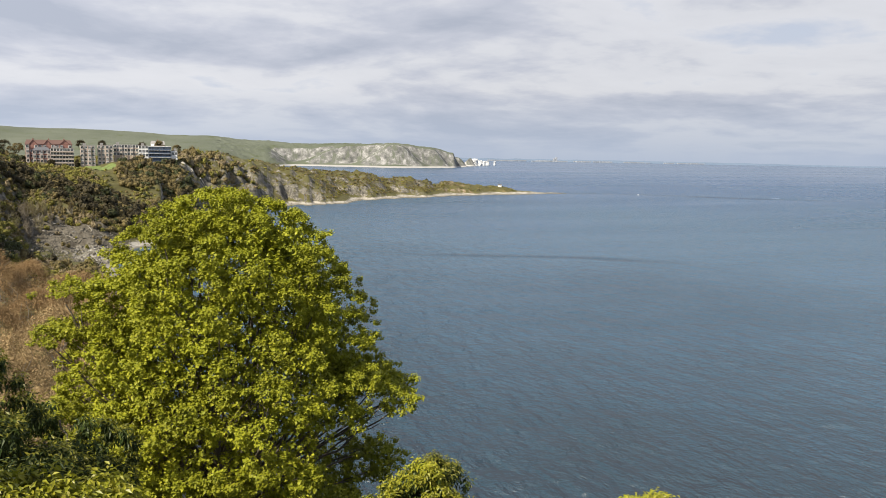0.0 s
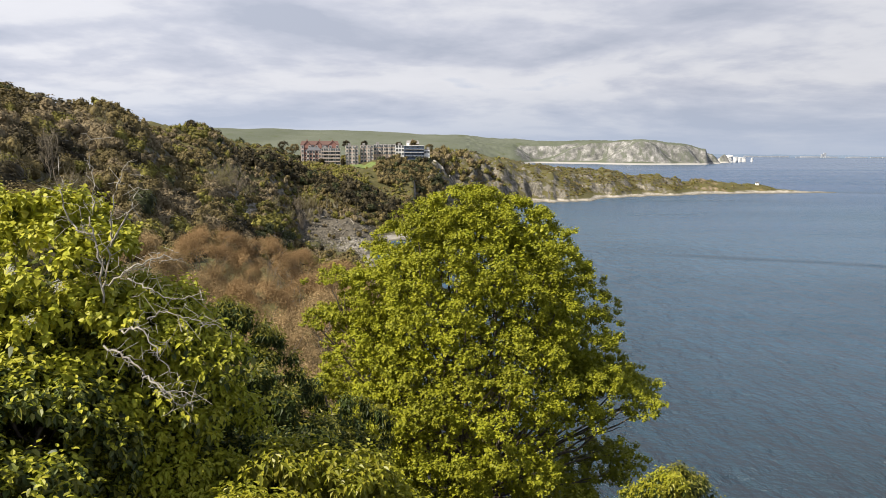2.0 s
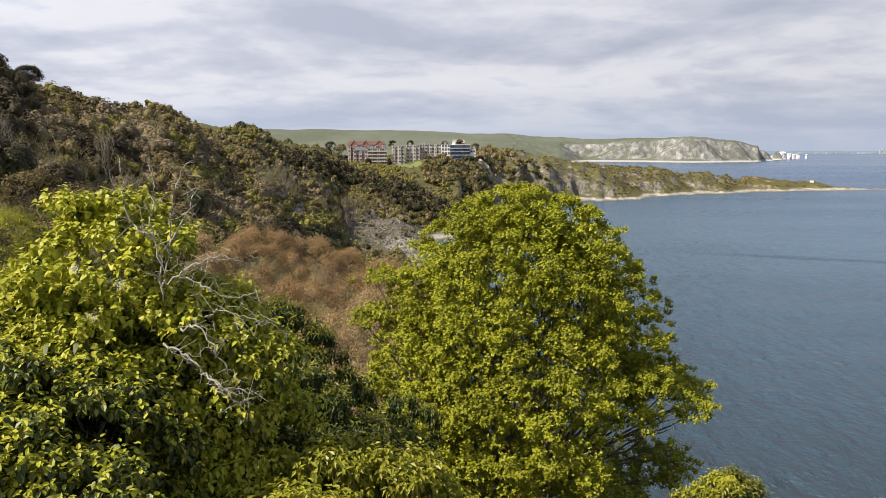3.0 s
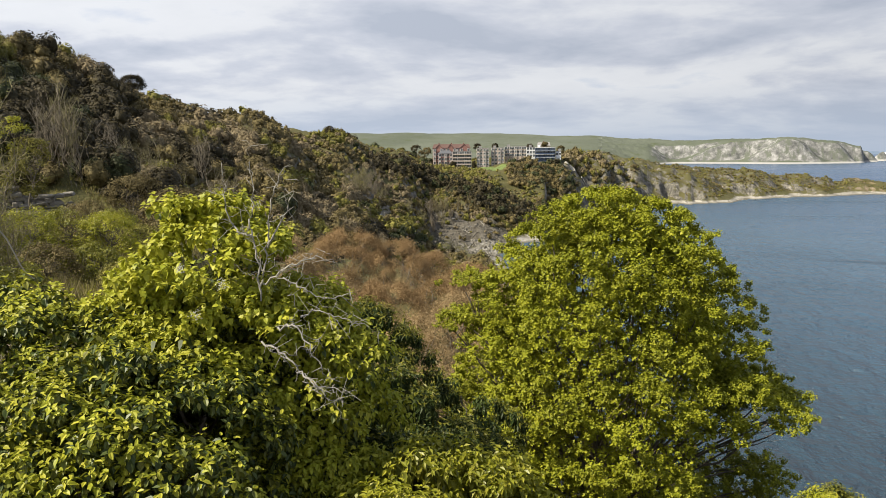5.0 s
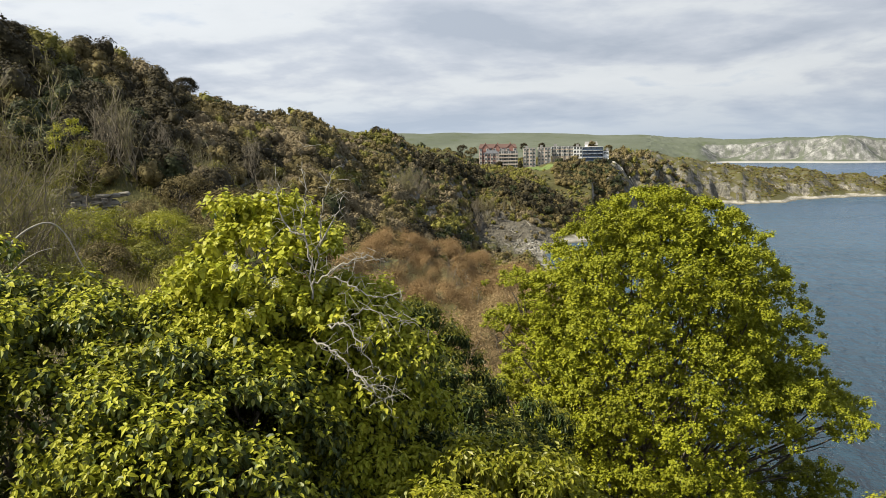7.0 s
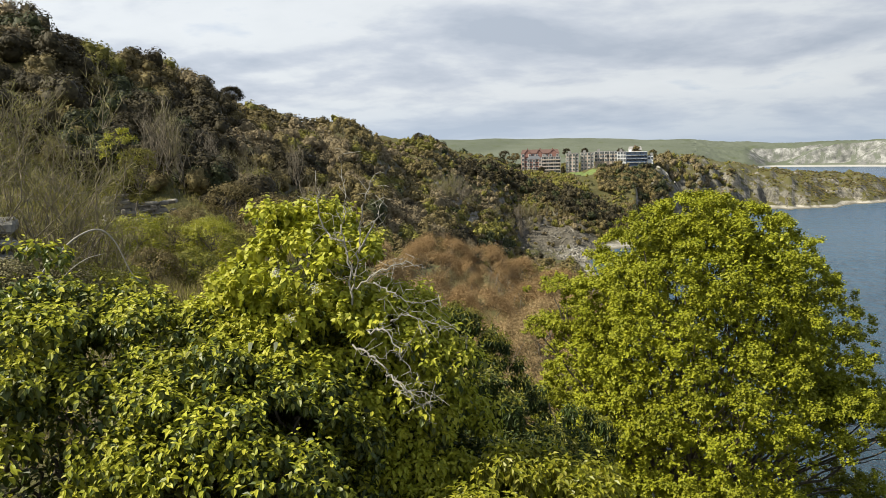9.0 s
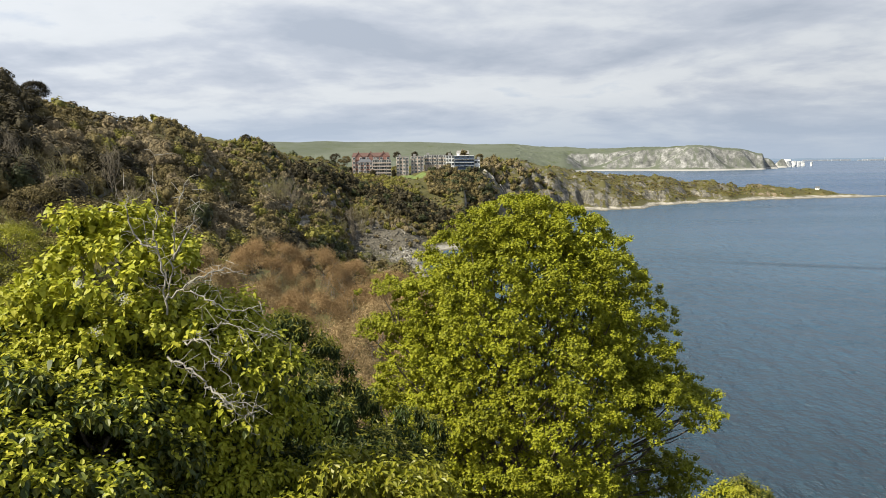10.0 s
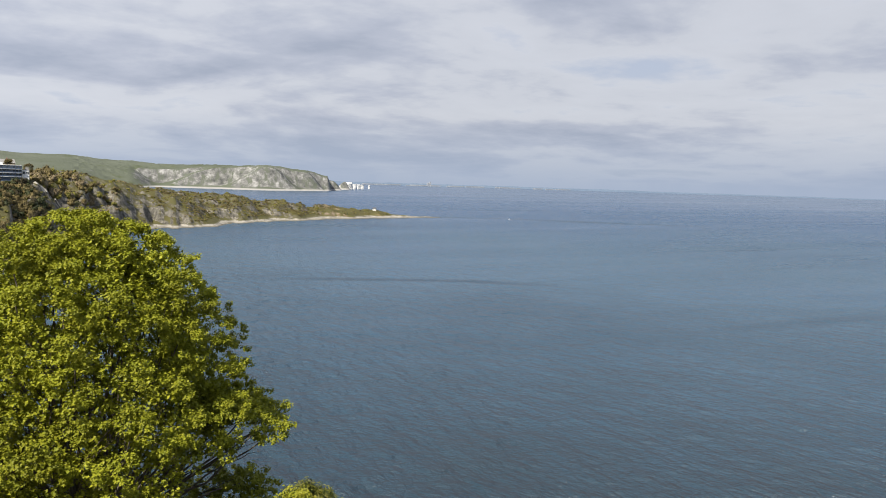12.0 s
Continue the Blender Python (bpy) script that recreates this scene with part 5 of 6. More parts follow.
BARE = [(33.0, 86, 7.6, 1.0), (32.2, 88, 8.4, 1.0), (31.3, 86, 7.6, 1.0), (29.6, 96, 6.5, 0.9), (27.6, 90, 5.5, 2.4), (26.4, 92, 6.0, 2.4), (22.6, 116, 8.0, 2.2), (21.8, 122, 7.0, 2.0), (12.2, 322, 11.0, 4.5), (11.6, 330, 12.0, 4.5), (11.0, 338, 10.0, 4.0), (12.8, 316, 9.0, 4.0), (7.4, 445, 13.0, 2.2), (6.8, 452, 13.0, 2.4), (6.2, 458, 12.0, 2.0), (23.6, 130, 7.0, 1.6), (20.5, 190, 7.5, 1.8), (8.0, 420, 9.0, 2.6), (7.2, 430, 9.0, 2.4), (6.6, 440, 8.0, 2.4), (9.0, 400, 8.5, 2.6), (5.9, 450, 7.0, 2.2), (13.2, 300, 8.0, 4.0), (12.4, 315, 8.0, 4.0), (42.8, 128, 9.0, 3.2), (41.0, 134, 8.0, 2.6)]
for i, (b, r, tall, wide) in enumerate(BARE):
    bare_tree(b, r, tall, wide, 100 + i, "grey leafless tree among the scrub", mat=TWIGGY if i % 3 else None, twig=0.4 if r < 200 else 1.5, sprays=7, upright=0.4)


for i, (b, r, tall) in enumerate([(7.4, 452, 11.0), (7.0, 456, 12.0), (6.6, 460, 11.0), (5.4, 470, 9.0), (4.6, 474, 10.0), (3.9, 470, 8.0), (8.2, 440, 9.0), (3.2, 468, 7.0)]):
    bare_tree(b, r, tall, 1.6, 420 + i, "thin pale-trunked tree at the edge of the slip", "birch_tree", SCRUB[1], 0.0, 2.2, 9, 10, 0.3, DEADWOOD)


def twiggy_shrub(bearing, r, tall, wide, seed, stems=44):
    """A many-stemmed shrub, its branches fanned out from the foot, with fine twigs just breaking bud."""
    rng = np.random.default_rng(seed)
    g = ground_at(bearing, r)
    root = base_at("twiggy_shrub", *g, "tall many-stemmed shrub of pale fanned twigs just coming into leaf", "shrub", "twiggy shrubs")
    parts, starts, ways = [], [], []
    for _ in range(stems):
        a, lean = rng.uniform(0, 6.28), rng.uniform(0, 1) ** 0.7
        end = np.array([np.cos(a) * wide * lean, np.sin(a) * wide * lean, tall * (1.0 - 0.42 * lean**2) * rng.uniform(0.72, 1.0)])
        line = wander(rng, np.array([np.cos(a), np.sin(a), 0]) * 0.3 * lean - np.array([0, 0, 0.3]), end, 9, 0.35)
        parts.append(tube(line, np.linspace(0.035, 0.008, 9), 4))
        for _ in range(10):
            k = rng.integers(3, 9)
            d = (line[k] - line[k - 1]) / np.linalg.norm(line[k] - line[k - 1]) + rng.normal(0, 0.42, 3)
            e = line[k] + d / np.linalg.norm(d) * tall * rng.uniform(0.08, 0.2)
            twig = wander(rng, line[k], e, 4, 0.5)
            parts.append(tube(twig, np.linspace(0.010, 0.004, 4), 3))
            for _ in range(7):
                starts.append(twig[rng.integers(1, 4)])
                ways.append(d / np.linalg.norm(d) + rng.normal(0, 0.45, 3) + np.array([0, 0, 0.3]))
    v, f = join(parts)
    child("stem", mesh_from("stem", v, f, [BRANCH_GREY], smooth=True), root)
    starts, ways = np.array(starts), np.array(ways)
    n = len(starts)
    v, f = blades(TWIG, starts, frames_from(ways, rng.uniform(0, 6, n)), np.stack([tall * rng.uniform(0.04, 0.10, n), np.full(n, 0.42), np.ones(n)], -1))
    child("twig", mesh_from("twig", v, f, [TWIGGY]), root)
    buds = np.repeat(starts + ways * tall * 0.03, 2, 0) + rng.normal(0, 0.12, (n * 2, 3))
    v, f = blades(OVATE, buds, frames_from(on_sphere(rng, n * 2) + np.array([0, 0, 0.5]), rng.uniform(0, 6, n * 2)), rng.uniform(0.035, 0.075, n * 2))
    child("bud", mesh_from("bud", v, f, [SHRUB_OLIVE]), root)


for i, (b, r, tall, wide) in enumerate([(40.6, 30, 7.0, 3.3), (45.6, 28, 6.6, 3.2), (37.3, 33, 4.0, 1.7)]):
    twiggy_shrub(b, r, tall, wide, 130 + i)

leafy_tree(35.3, 66, 57.9, 1.5, 1.7, SHRUB_LIME, 151, "bright yellow-green young tree among darker bushes", leaf=0.11, pads=20)
leafy_tree(34.2, 67, 56.2, 1.6, 1.3, SCRUB[2], 159, "olive-green bush beside the young tree", "bush", "hill_bush", 0.11, 30)
leafy_tree(35.0, 72, 54.4, 2.0, 2.0, SCRUB[2], 152, "yellow-green bush on the hillside", "bush", "hill_bush", 0.13)
leafy_tree(28.0, 68, 53.6, 2.5, 2.8, SCRUB[1], 153, "rounded olive-brown bush on the hillside", "bush", "hill_bush", 0.12, 90)
leafy_tree(25.6, 64, 52.3, 2.6, 2.6, SCRUB[1], 154, "rounded olive bush on the hillside", "bush", "hill_bush", 0.12, 90)
leafy_tree(27.8, 185, 71.7, 2.7, 2.0, SCRUB[0], 155, "dark windblown pine on the skyline", name="pine_tree", leaf=0.2, pads=80, per=30)
leafy_tree(33.2, 160, 74.2, 2.6, 2.6, SCRUB[0], 156, "dark bushy tree on the skyline", leaf=0.2, pads=110, per=34)
leafy_tree(38.3, 132, 74.9, 3.0, 3.4, SCRUB[0], 157, "dark bushy tree on the skyline", leaf=0.17, pads=120, per=36)
leafy_tree(14.6, 470, 69.0, 3.0, 2.6, SCRUB[0], 158, "dark bush on the skyline", "bush", "hill_bush", 0.3)
HEDGE = [(30.0, 50, 51.6, 1.9), (32.3, 51, 51.8, 2.0), (34.6, 50, 52.0, 2.0), (36.8, 48, 51.8, 1.9), (31.0, 44, 50.4, 1.6), (33.8, 43, 50.6, 1.7), (29.0, 42, 49.6, 1.4), (36.0, 40, 50.4, 1.6), (29.4, 57, 51.3, 1.8), (31.2, 62, 51.7, 1.8), (28.0, 54, 50.5, 1.6)]
for i, (b, r, top, rad) in enumerate(HEDGE):
    leafy_tree(b, r, top, rad, rad * 0.95, (SHRUB_LIME, SHRUB_OLIVE)[i % 2] if i < 4 else (SHRUB_OLIVE, SCRUB[1], SCRUB[2], SHRUB_OLIVE)[i % 4], 160 + i, "yellow-green bush in the hollow", "bush", "hollow_bush", 0.085, 84, 26, "bushes in the hollow")

for i, (b, r, top, rad) in enumerate([(41.0, 26, 52.4, 1.9), (38.2, 27, 51.9, 1.8), (44.0, 25, 52.7, 2.0), (36.2, 30, 51.2, 1.5), (46.5, 25, 53.0, 2.0)]):
    leafy_tree(b, r, top, rad, rad * 0.9, (TWIGGY, SHRUB_OLIVE)[i % 2], 300 + i, "low olive-brown bush under the twiggy shrub", "bush", "low_bush", 0.07, 70, 34, "low bushes")


# rough grass and dry stems in the hollow
def rough_grass():
    rng = np.random.default_rng(171)
    p, b, r = scatter(rng, 9000, 24, 48, 9, 92)
    n = len(p)
    per = 7
    lay = on_sphere(rng, n * per) * 0.5 + np.array([0, 0, 1.0])
    v, f = blades(TWIG, np.repeat(p, per, 0) + rng.normal(0, 0.15, (n * per, 3)) * np.array([1, 1, 0]), frames_from(lay, rng.uniform(0, 6, n * per)), np.stack([rng.uniform(0.25, 0.7, n * per), np.full(n * per, 0.8), np.ones(n * per)], -1))
    idx = (rng.uniform(size=n * per) < 0.55).astype(int)
    tagged(new("rough_grass", mesh_from("rough_grass", v, f, [DRY, SCRUB[2]], idx)), "rough dry and green grass in the hollow", "grass", kind="stuff")


rough_grass()


def bramble(bearing, r, seed, reach):
    """Dry arching stems."""
    rng = np.random.default_rng(seed)
    g = ground_at(bearing, r)
    root = base_at("dry_bramble", *g, "tangle of dry arching bramble stems", "bramble", "dry brambles")
    for _ in range(18):
        a, out, h = rng.uniform(0, 6.28), rng.uniform(0.4, 1.0) * reach, rng.uniform(0.4, 0.9) * reach
        t = np.linspace(0, 1, 18)[:, None]
        p = np.array([[np.cos(a), np.sin(a), 0]]) * out * t + np.array([[0, 0, 1.0]]) * h * np.sin(t * 2.9) + rng.normal(0, 0.006, (18, 3)) + rng.normal(0, 0.2, (1, 3)) * np.array([1, 1, 0])
        v, f = tube(p, np.linspace(0.007, 0.0025, 18), 5)
        child("stem", mesh_from("stem", v, f, [DRYSTEM], smooth=True), root)
    return root


def arching_stem(root, knots, thick):
    """One long stem that arches over and hangs down again."""
    p = np.array([ray_place(*k) for k in knots]) - np.array(root.location)
    for _ in range(3):
        q = np.repeat(p, 2, 0)[1:-1].reshape(-1, 2, 3)
        p = np.concatenate([p[:1], np.stack([q[:, 0] * 0.75 + q[:, 1] * 0.25, q[:, 0] * 0.25 + q[:, 1] * 0.75], 1).reshape(-1, 3), p[-1:]])
    v, f = tube(p, np.linspace(thick, thick * 0.4, len(p)), 6)
    child("stem", mesh_from("stem", v, f, [DEADWOOD], smooth=True), root)


ARCH = [(41.0, -7.3, 10.8), (39.7, -5.8, 10.8), (38.5, -4.7, 10.8), (37.1, -4.2, 10.8), (36.2, -5.1, 10.8), (35.7, -6.4, 10.8), (35.3, -7.5, 10.8), (34.7, -8.1, 10.8)]
DRYSTEM = plain_material("dry_stem", (0.14, 0.11, 0.075), (0.28, 0.235, 0.165), 12.0, 0.85, 0.5, 0.01)
for i, (b, r, reach) in enumerate([(38.2, 11.0, 1.9), (40.5, 10.5, 1.8), (37.1, 12.5, 1.6), (43.5, 10.5, 1.8)]):
    tangle = bramble(b, r, 181 + i, reach)
    if i == 0:
        arching_stem(tangle, ARCH, 0.016)
        arching_stem(tangle, [(40.6, -8.6, 11.0), (39.2, -7.0, 10.9), (38.0, -6.2, 10.8), (36.9, -6.0, 10.8)], 0.009)


# ---- rock ----
LEDGE = plain_material("weathered_ledge", (0.115, 0.105, 0.085), (0.27, 0.245, 0.20), 1.6, 0.9, 0.8, 0.12)
ROCK = plain_material("limestone", (0.12, 0.11, 0.09), (0.29, 0.27, 0.225), 1.2, 0.9, 0.8, 0.12)
DULL = plain_material("soiled_limestone", (0.055, 0.048, 0.036), (0.20, 0.18, 0.14), 0.5, 0.9, 0.8, 0.12)
PALEROCK = plain_material("pale_limestone", (0.14, 0.135, 0.118), (0.31, 0.30, 0.27), 1.1, 0.9, 0.7, 0.10)


def ledge(root, seed, length, courses, deep, mat, block=1.0):
    """Broken courses of limestone, each block worn, shifted and a little turned."""
    rng = np.random.default_rng(seed)
    z = 0.0
    for c in range(courses):
        h = rng.uniform(0.12, 0.38) * block
        x = -length / 2 + rng.uniform(0, 0.6)
        while x < length / 2 - 0.4 * c * rng.uniform(0, 1) / block:
            w = rng.uniform(0.3, 1.2) * block
            bm = bmesh.new()
            m = Matrix.Rotation(rng.normal(0, 0.12 / block), 4, "Z") @ Matrix.Rotation(rng.normal(0, 0.06 / block), 4, "Y") @ Matrix.Diagonal((w * 1.15, deep * rng.uniform(0.85, 1.15), h * rng.uniform(1.0, 1.25), 1))
            for v in bmesh.ops.create_cube(bm, size=1.0, matrix=m)["verts"]:
                v.co += Vector(rng.normal(0, 0.055 * block, 3))
            bmesh.ops.bevel(bm, geom=list(bm.edges), offset=0.07 * block, segments=1, affect="EDGES")
            stone = child("stone", as_mesh("stone", bm, mat), root)
            stone.location = (x + w / 2, rng.normal(0, 0.13) + 0.12 * c * block, z + h / 2)
            x += w
        z += h


def as_mesh(name, bm, mat):
    me = bpy.data.meshes.new(name)
    bm.to_mesh(me)
    bm.free()
    me.materials.append(mat)
    return me


for i, (b, r, z, length, courses) in enumerate([(35.3, 71, 49.9, 3.6, 9), (33.4, 71.5, 49.7, 3.6, 8), (31.9, 72, 49.6, 1.6, 6), (43.6, 27.0, 51.2, 1.7, 9), (46.6, 27.0, 51.2, 2.4, 9)]):
    ob = base_at("rock_outcrop", *at(b, r, z), "weathered limestone ledge in broken courses on the hillside", "rock", "limestone ledges")
    ledge(ob, i + 31, length, courses, 1.3, LEDGE if i < 3 else PALEROCK, 1.0 if i < 3 else 1.3)
    ob.rotation_euler = (0.05, 0.04 * (i - 2), radians(b))


def rubble(name, label, p, size, seed, mat=None):
    """Loose stones as one mass."""
    rng = np.random.default_rng(seed)
    n = len(p)
    v = ICO[None] * rng.uniform(0.6, 1.3, (n, 12, 1)) * (size[:, None] * rng.uniform(0.6, 1.3, (n, 3)))[:, None] + p[:, None]
    f = ICO_FACES[None] + (np.arange(n) * 12)[:, None, None]
    tagged(new(name, mesh_from(name, v.reshape(-1, 3), f.reshape(-1, 3), [mat or ROCK])), label, "stones", kind="stuff")


def loose_stones():
    rng = np.random.default_rng(191)
    p, b, r = scatter(rng, 2600, 0.5, 9, 390, 500)
    keep = (np.hypot(p[:, 0] + 19, p[:, 1] - 411) < 19) & (p[:, 2] > 0.2)
    q, qb, qr = scatter(rng, 4500, 1.0, 8.0, 385, 500)
    worn = bare_patch(q, qb, qr) & (q[:, 2] > 1.0)
    rubble("slope_stones", "grey-brown broken stones strewn down the worn slope", q[worn], 0.15 + 0.75 * rng.uniform(0, 1, worn.sum()) ** 3, 195, DULL)
    rubble("fallen_rubble", "pale fallen rubble at the foot of the slip", p[keep], rng.uniform(0.2, 1.0, keep.sum()), 192)
    p, b, r = scatter(rng, 4000, 8, 15, 295, 350)
    keep = np.hypot(p[:, 0] + 66, (p[:, 1] - 322) * 0.6) < 10
    rubble("slip_stones", "grey broken rock showing through the scrub", p[keep], rng.uniform(0.3, 1.1, keep.sum()), 194)
    p, b, r = scatter(rng, 9000, -29.5, -3, 680, 1090)
    keep = (p[:, 2] > 0.05) & (p[:, 2] < 3.2)
    rubble("beach_boulders", "pale boulders along the foot of the headland", p[keep], rng.uniform(0.15, 0.7, keep.sum()), 193)


loose_stones()


# ---- buildings on the cliff top ----
def boxes(*specs):
    """Bevelled boxes (x0, x1, y0, y1, z0, z1) joined into one mesh data."""
    bm = bmesh.new()
    for x0, x1, y0, y1, z0, z1 in specs:
        m = Matrix.Translation(((x0 + x1) / 2, (y0 + y1) / 2, (z0 + z1) / 2)) @ Matrix.Diagonal((x1 - x0, y1 - y0, z1 - z0, 1))
        bmesh.ops.create_cube(bm, size=1.0, matrix=m)
    return bm


def roof_mesh(w, d, h, mat, over=0.5, hip=0.0):
    """A pitched roof with a thick edge; hip: how far the ridge stops short of the ends."""
    x, y = w / 2 + over, d / 2 + over
    v = [(-x, -y, 0), (x, -y, 0), (x, y, 0), (-x, y, 0), (-x + hip, 0, h), (x - hip, 0, h), (-x, -y, -0.25), (x, -y, -0.25), (x, y, -0.25), (-x, y, -0.25)]
    f = [(0, 1, 5, 4), (2, 3, 4, 5), (1, 2, 5), (3, 0, 4), (6, 7, 1, 0), (7, 8, 2, 1), (8, 9, 3, 2), (9, 6, 0, 3), (9, 8, 7, 6)]
    me = bpy.data.meshes.new("roof")
    me.from_pydata(v, [], f)
    me.materials.append(mat)
    return me


BRICK = plain_material("red_brick", (0.23, 0.115, 0.092), (0.33, 0.175, 0.14), 0.8, 0.85, 0.3, 0.02)
CREAM = plain_material("cream_render", (0.36, 0.30, 0.26), (0.49, 0.42, 0.37), 0.5, 0.85, 0.2, 0.02)
WHITE = plain_material("white_render", (0.66, 0.66, 0.64), (0.80, 0.80, 0.78), 0.4, 0.8, 0.2, 0.02)
BUFF = plain_material("buff_stone", (0.36, 0.29, 0.21), (0.50, 0.42, 0.32), 0.7, 0.85, 0.3, 0.02)
TILE = plain_material("clay_tile", (0.085, 0.048, 0.039), (0.145, 0.082, 0.066), 1.4, 0.85, 0.4, 0.05)
SLATE = plain_material("slate", (0.07, 0.075, 0.08), (0.14, 0.14, 0.15), 1.4, 0.6, 0.3, 0.03)
LEADROOF = plain_material("felt_roof", (0.20, 0.19, 0.18), (0.32, 0.31, 0.30), 0.6, 0.85, 0.2, 0.02)
TIMBER = plain_material("white_paint", (0.70, 0.70, 0.68), (0.82, 0.82, 0.80), 2.0, 0.5, 0.1, 0.01)
BLUE = plain_material("blue_panel", (0.045, 0.07, 0.12), (0.08, 0.11, 0.17), 0.8, 0.5, 0.1, 0.01)


def glass_material():
    m, t = material("window_glass")
    tone = ramp(t, node(t, "ShaderNodeObjectInfo").outputs["Random"], [(0.0, (0.02, 0.025, 0.03)), (1.0, (0.10, 0.11, 0.12))])
    finish(t, node(t, "ShaderNodeBsdfPrincipled", {"Base Color": tone, "Roughness": 0.08, "Specular IOR Level": 0.7}).outputs[0])
    return m


GLASS = glass_material()


def window_kit(w, h, paint):
    e = 0.14
    frame_bm = boxes((-w / 2, -w / 2 + e, -0.10, 0.05, 0, h), (w / 2 - e, w / 2, -0.10, 0.05, 0, h), (-w / 2 + e, w / 2 - e, -0.10, 0.05, h - e, h), (-w / 2 + e, w / 2 - e, -0.16, 0.05, 0, e), (-0.04, 0.04, -0.08, 0.04, e, h - e))
    return as_mesh("window", frame_bm, paint), as_mesh("pane", boxes((-w / 2 + e, w / 2 - e, -0.02, 0.02, e, h - e)), GLASS)


def building(name, label, b0, b1, r, foot, eaves, depth, storeys, bays, wall, roof=None, roof_mat=None, rise=3.0, hip=0.0, win=(2.1, 2.3), bay_mat=None, balcony=False, chimneys=0, paint=None, group="clifftop buildings"):
    """A block that faces the lookout; b0 and b1 are the bearings of its ends."""
    mid = (b0 + b1) / 2
    w = r * radians(abs(b0 - b1))
    p = at(mid, r, foot)
    root = base_at(name, *p, label, "building", group)
    root.rotation_euler = (0, 0, radians(mid))
    h = eaves - foot
    child("wall", as_mesh("wall", boxes((-w / 2, w / 2, -depth / 2, depth / 2, -8.0, h)), wall), root)
    if roof == "pitched":
        o = child("roof", roof_mesh(w, depth, rise, roof_mat, 0.5, hip), root)
        o.location = (0, 0, h + 0.25)
    else:
        child("roof", as_mesh("roof", boxes((-w / 2 - 0.2, w / 2 + 0.2, -depth / 2 - 0.2, depth / 2 + 0.2, h, h + 0.35), (-w / 2 + 2, -w / 2 + 4.5, -1.5, 1.5, h + 0.35, h + 2.2)), roof_mat or LEADROOF), root)
    frame_me, pane_me = window_kit(*win, paint or TIMBER)
    high, step = h / storeys, w / bays
    for s in range(storeys):
        for k in range(bays):
            o = child("window", frame_me, root)
            o.location = (-w / 2 + (k + 0.5) * step, -depth / 2 - 0.06 - (0.9 if bay_mat and k % 2 == 0 else 0), s * high + high * 0.30)
            child("pane", pane_me, o)
        for side in (-1, 1):
            o = child("window", frame_me, root)
            o.location = (side * (w / 2 + 0.06), 0, s * high + high * 0.30)
            o.rotation_euler = (0, 0, radians(90 * side))
            child("pane", pane_me, o)
    if bay_mat:
        for k in range(0, bays, 2):
            x = -w / 2 + (k + 0.5) * step
            child("bay", as_mesh("bay", boxes((x - step * 0.42, x + step * 0.42, -depth / 2 - 0.9, -depth / 2, -2.0, h - 0.6)), bay_mat), root)
    if balcony:
        for s in range(storeys):
            for k in range(bays // 2):
                x0, x1 = -w / 2 + 2 * k * step + 0.15, -w / 2 + (2 * k + 2) * step - 0.15
                o = child("balcony", as_mesh("balcony", boxes((x0, x1, -depth / 2 - 1.3, -depth / 2, s * high, s * high + 0.22)), CREAM if wall == BRICK else WHITE), root)
                child("railing", as_mesh("railing", boxes((x0, x1, -depth / 2 - 1.3, -depth / 2 - 1.2, s * high + 0.22, s * high + 1.15)), BLUE if balcony == "blue" else CREAM), o)
    for k in range(chimneys):
        x = -w / 2 + (k + 0.5) * w / chimneys
        child("chimney", as_mesh("chimney", boxes((x - 0.5, x + 0.5, -0.4, 0.4, h + rise * 0.5, h + rise + 1.4), (x - 0.6, x + 0.6, -0.5, 0.5, h + rise + 1.15, h + rise + 1.3))  , BRICK), root)
    return root


building("hotel_wing", "red-brick hotel wing with a clay-tiled roof and white windows", 7.15, 4.45, 738, 40, 55.6, 11, 4, 11, BRICK, "pitched", TILE, 3.6, 1.5, bay_mat=CREAM, chimneys=3)
def gable(root, x, w, depth, eaves, rise, wall, roof):
    """A cross gable standing over the front wall."""
    v = [(x - w / 2, -depth / 2 - 0.5, eaves - 3.2), (x + w / 2, -depth / 2 - 0.5, eaves - 3.2), (x + w / 2, -depth / 2 - 0.5, eaves), (x, -depth / 2 - 0.5, eaves + rise), (x - w / 2, -depth / 2 - 0.5, eaves), (x - w / 2, 0, eaves - 3.2), (x + w / 2, 0, eaves - 3.2), (x + w / 2, 0, eaves), (x, 0, eaves + rise), (x - w / 2, 0, eaves)]
    me = bpy.data.meshes.new("gable")
    me.from_pydata(v, [], [(0, 1, 2, 3, 4), (9, 8, 7, 6, 5), (1, 6, 7, 2), (5, 0, 4, 9), (0, 5, 6, 1)])
    me.materials.append(wall)
    g = child("gable", me, root)
    e = 0.4
    r = bpy.data.meshes.new("gable_roof")
    up = 0.12
    r.from_pydata([(x - w / 2 - e, -depth / 2 - 0.9, eaves - e + up), (x, -depth / 2 - 0.9, eaves + rise + up), (x + w / 2 + e, -depth / 2 - 0.9, eaves - e + up), (x - w / 2 - e, 0, eaves - e + up), (x, 0, eaves + rise + up), (x + w / 2 + e, 0, eaves - e + up), (x - w / 2 - e, -depth / 2 - 0.9, eaves - e - up), (x, -depth / 2 - 0.9, eaves + rise - up), (x + w / 2 + e, -depth / 2 - 0.9, eaves - e - up)], [], [(0, 1, 4, 3), (1, 2, 5, 4), (6, 7, 1, 0), (7, 8, 2, 1)])
    r.materials.append(roof)
    child("gable_roof", r, g)


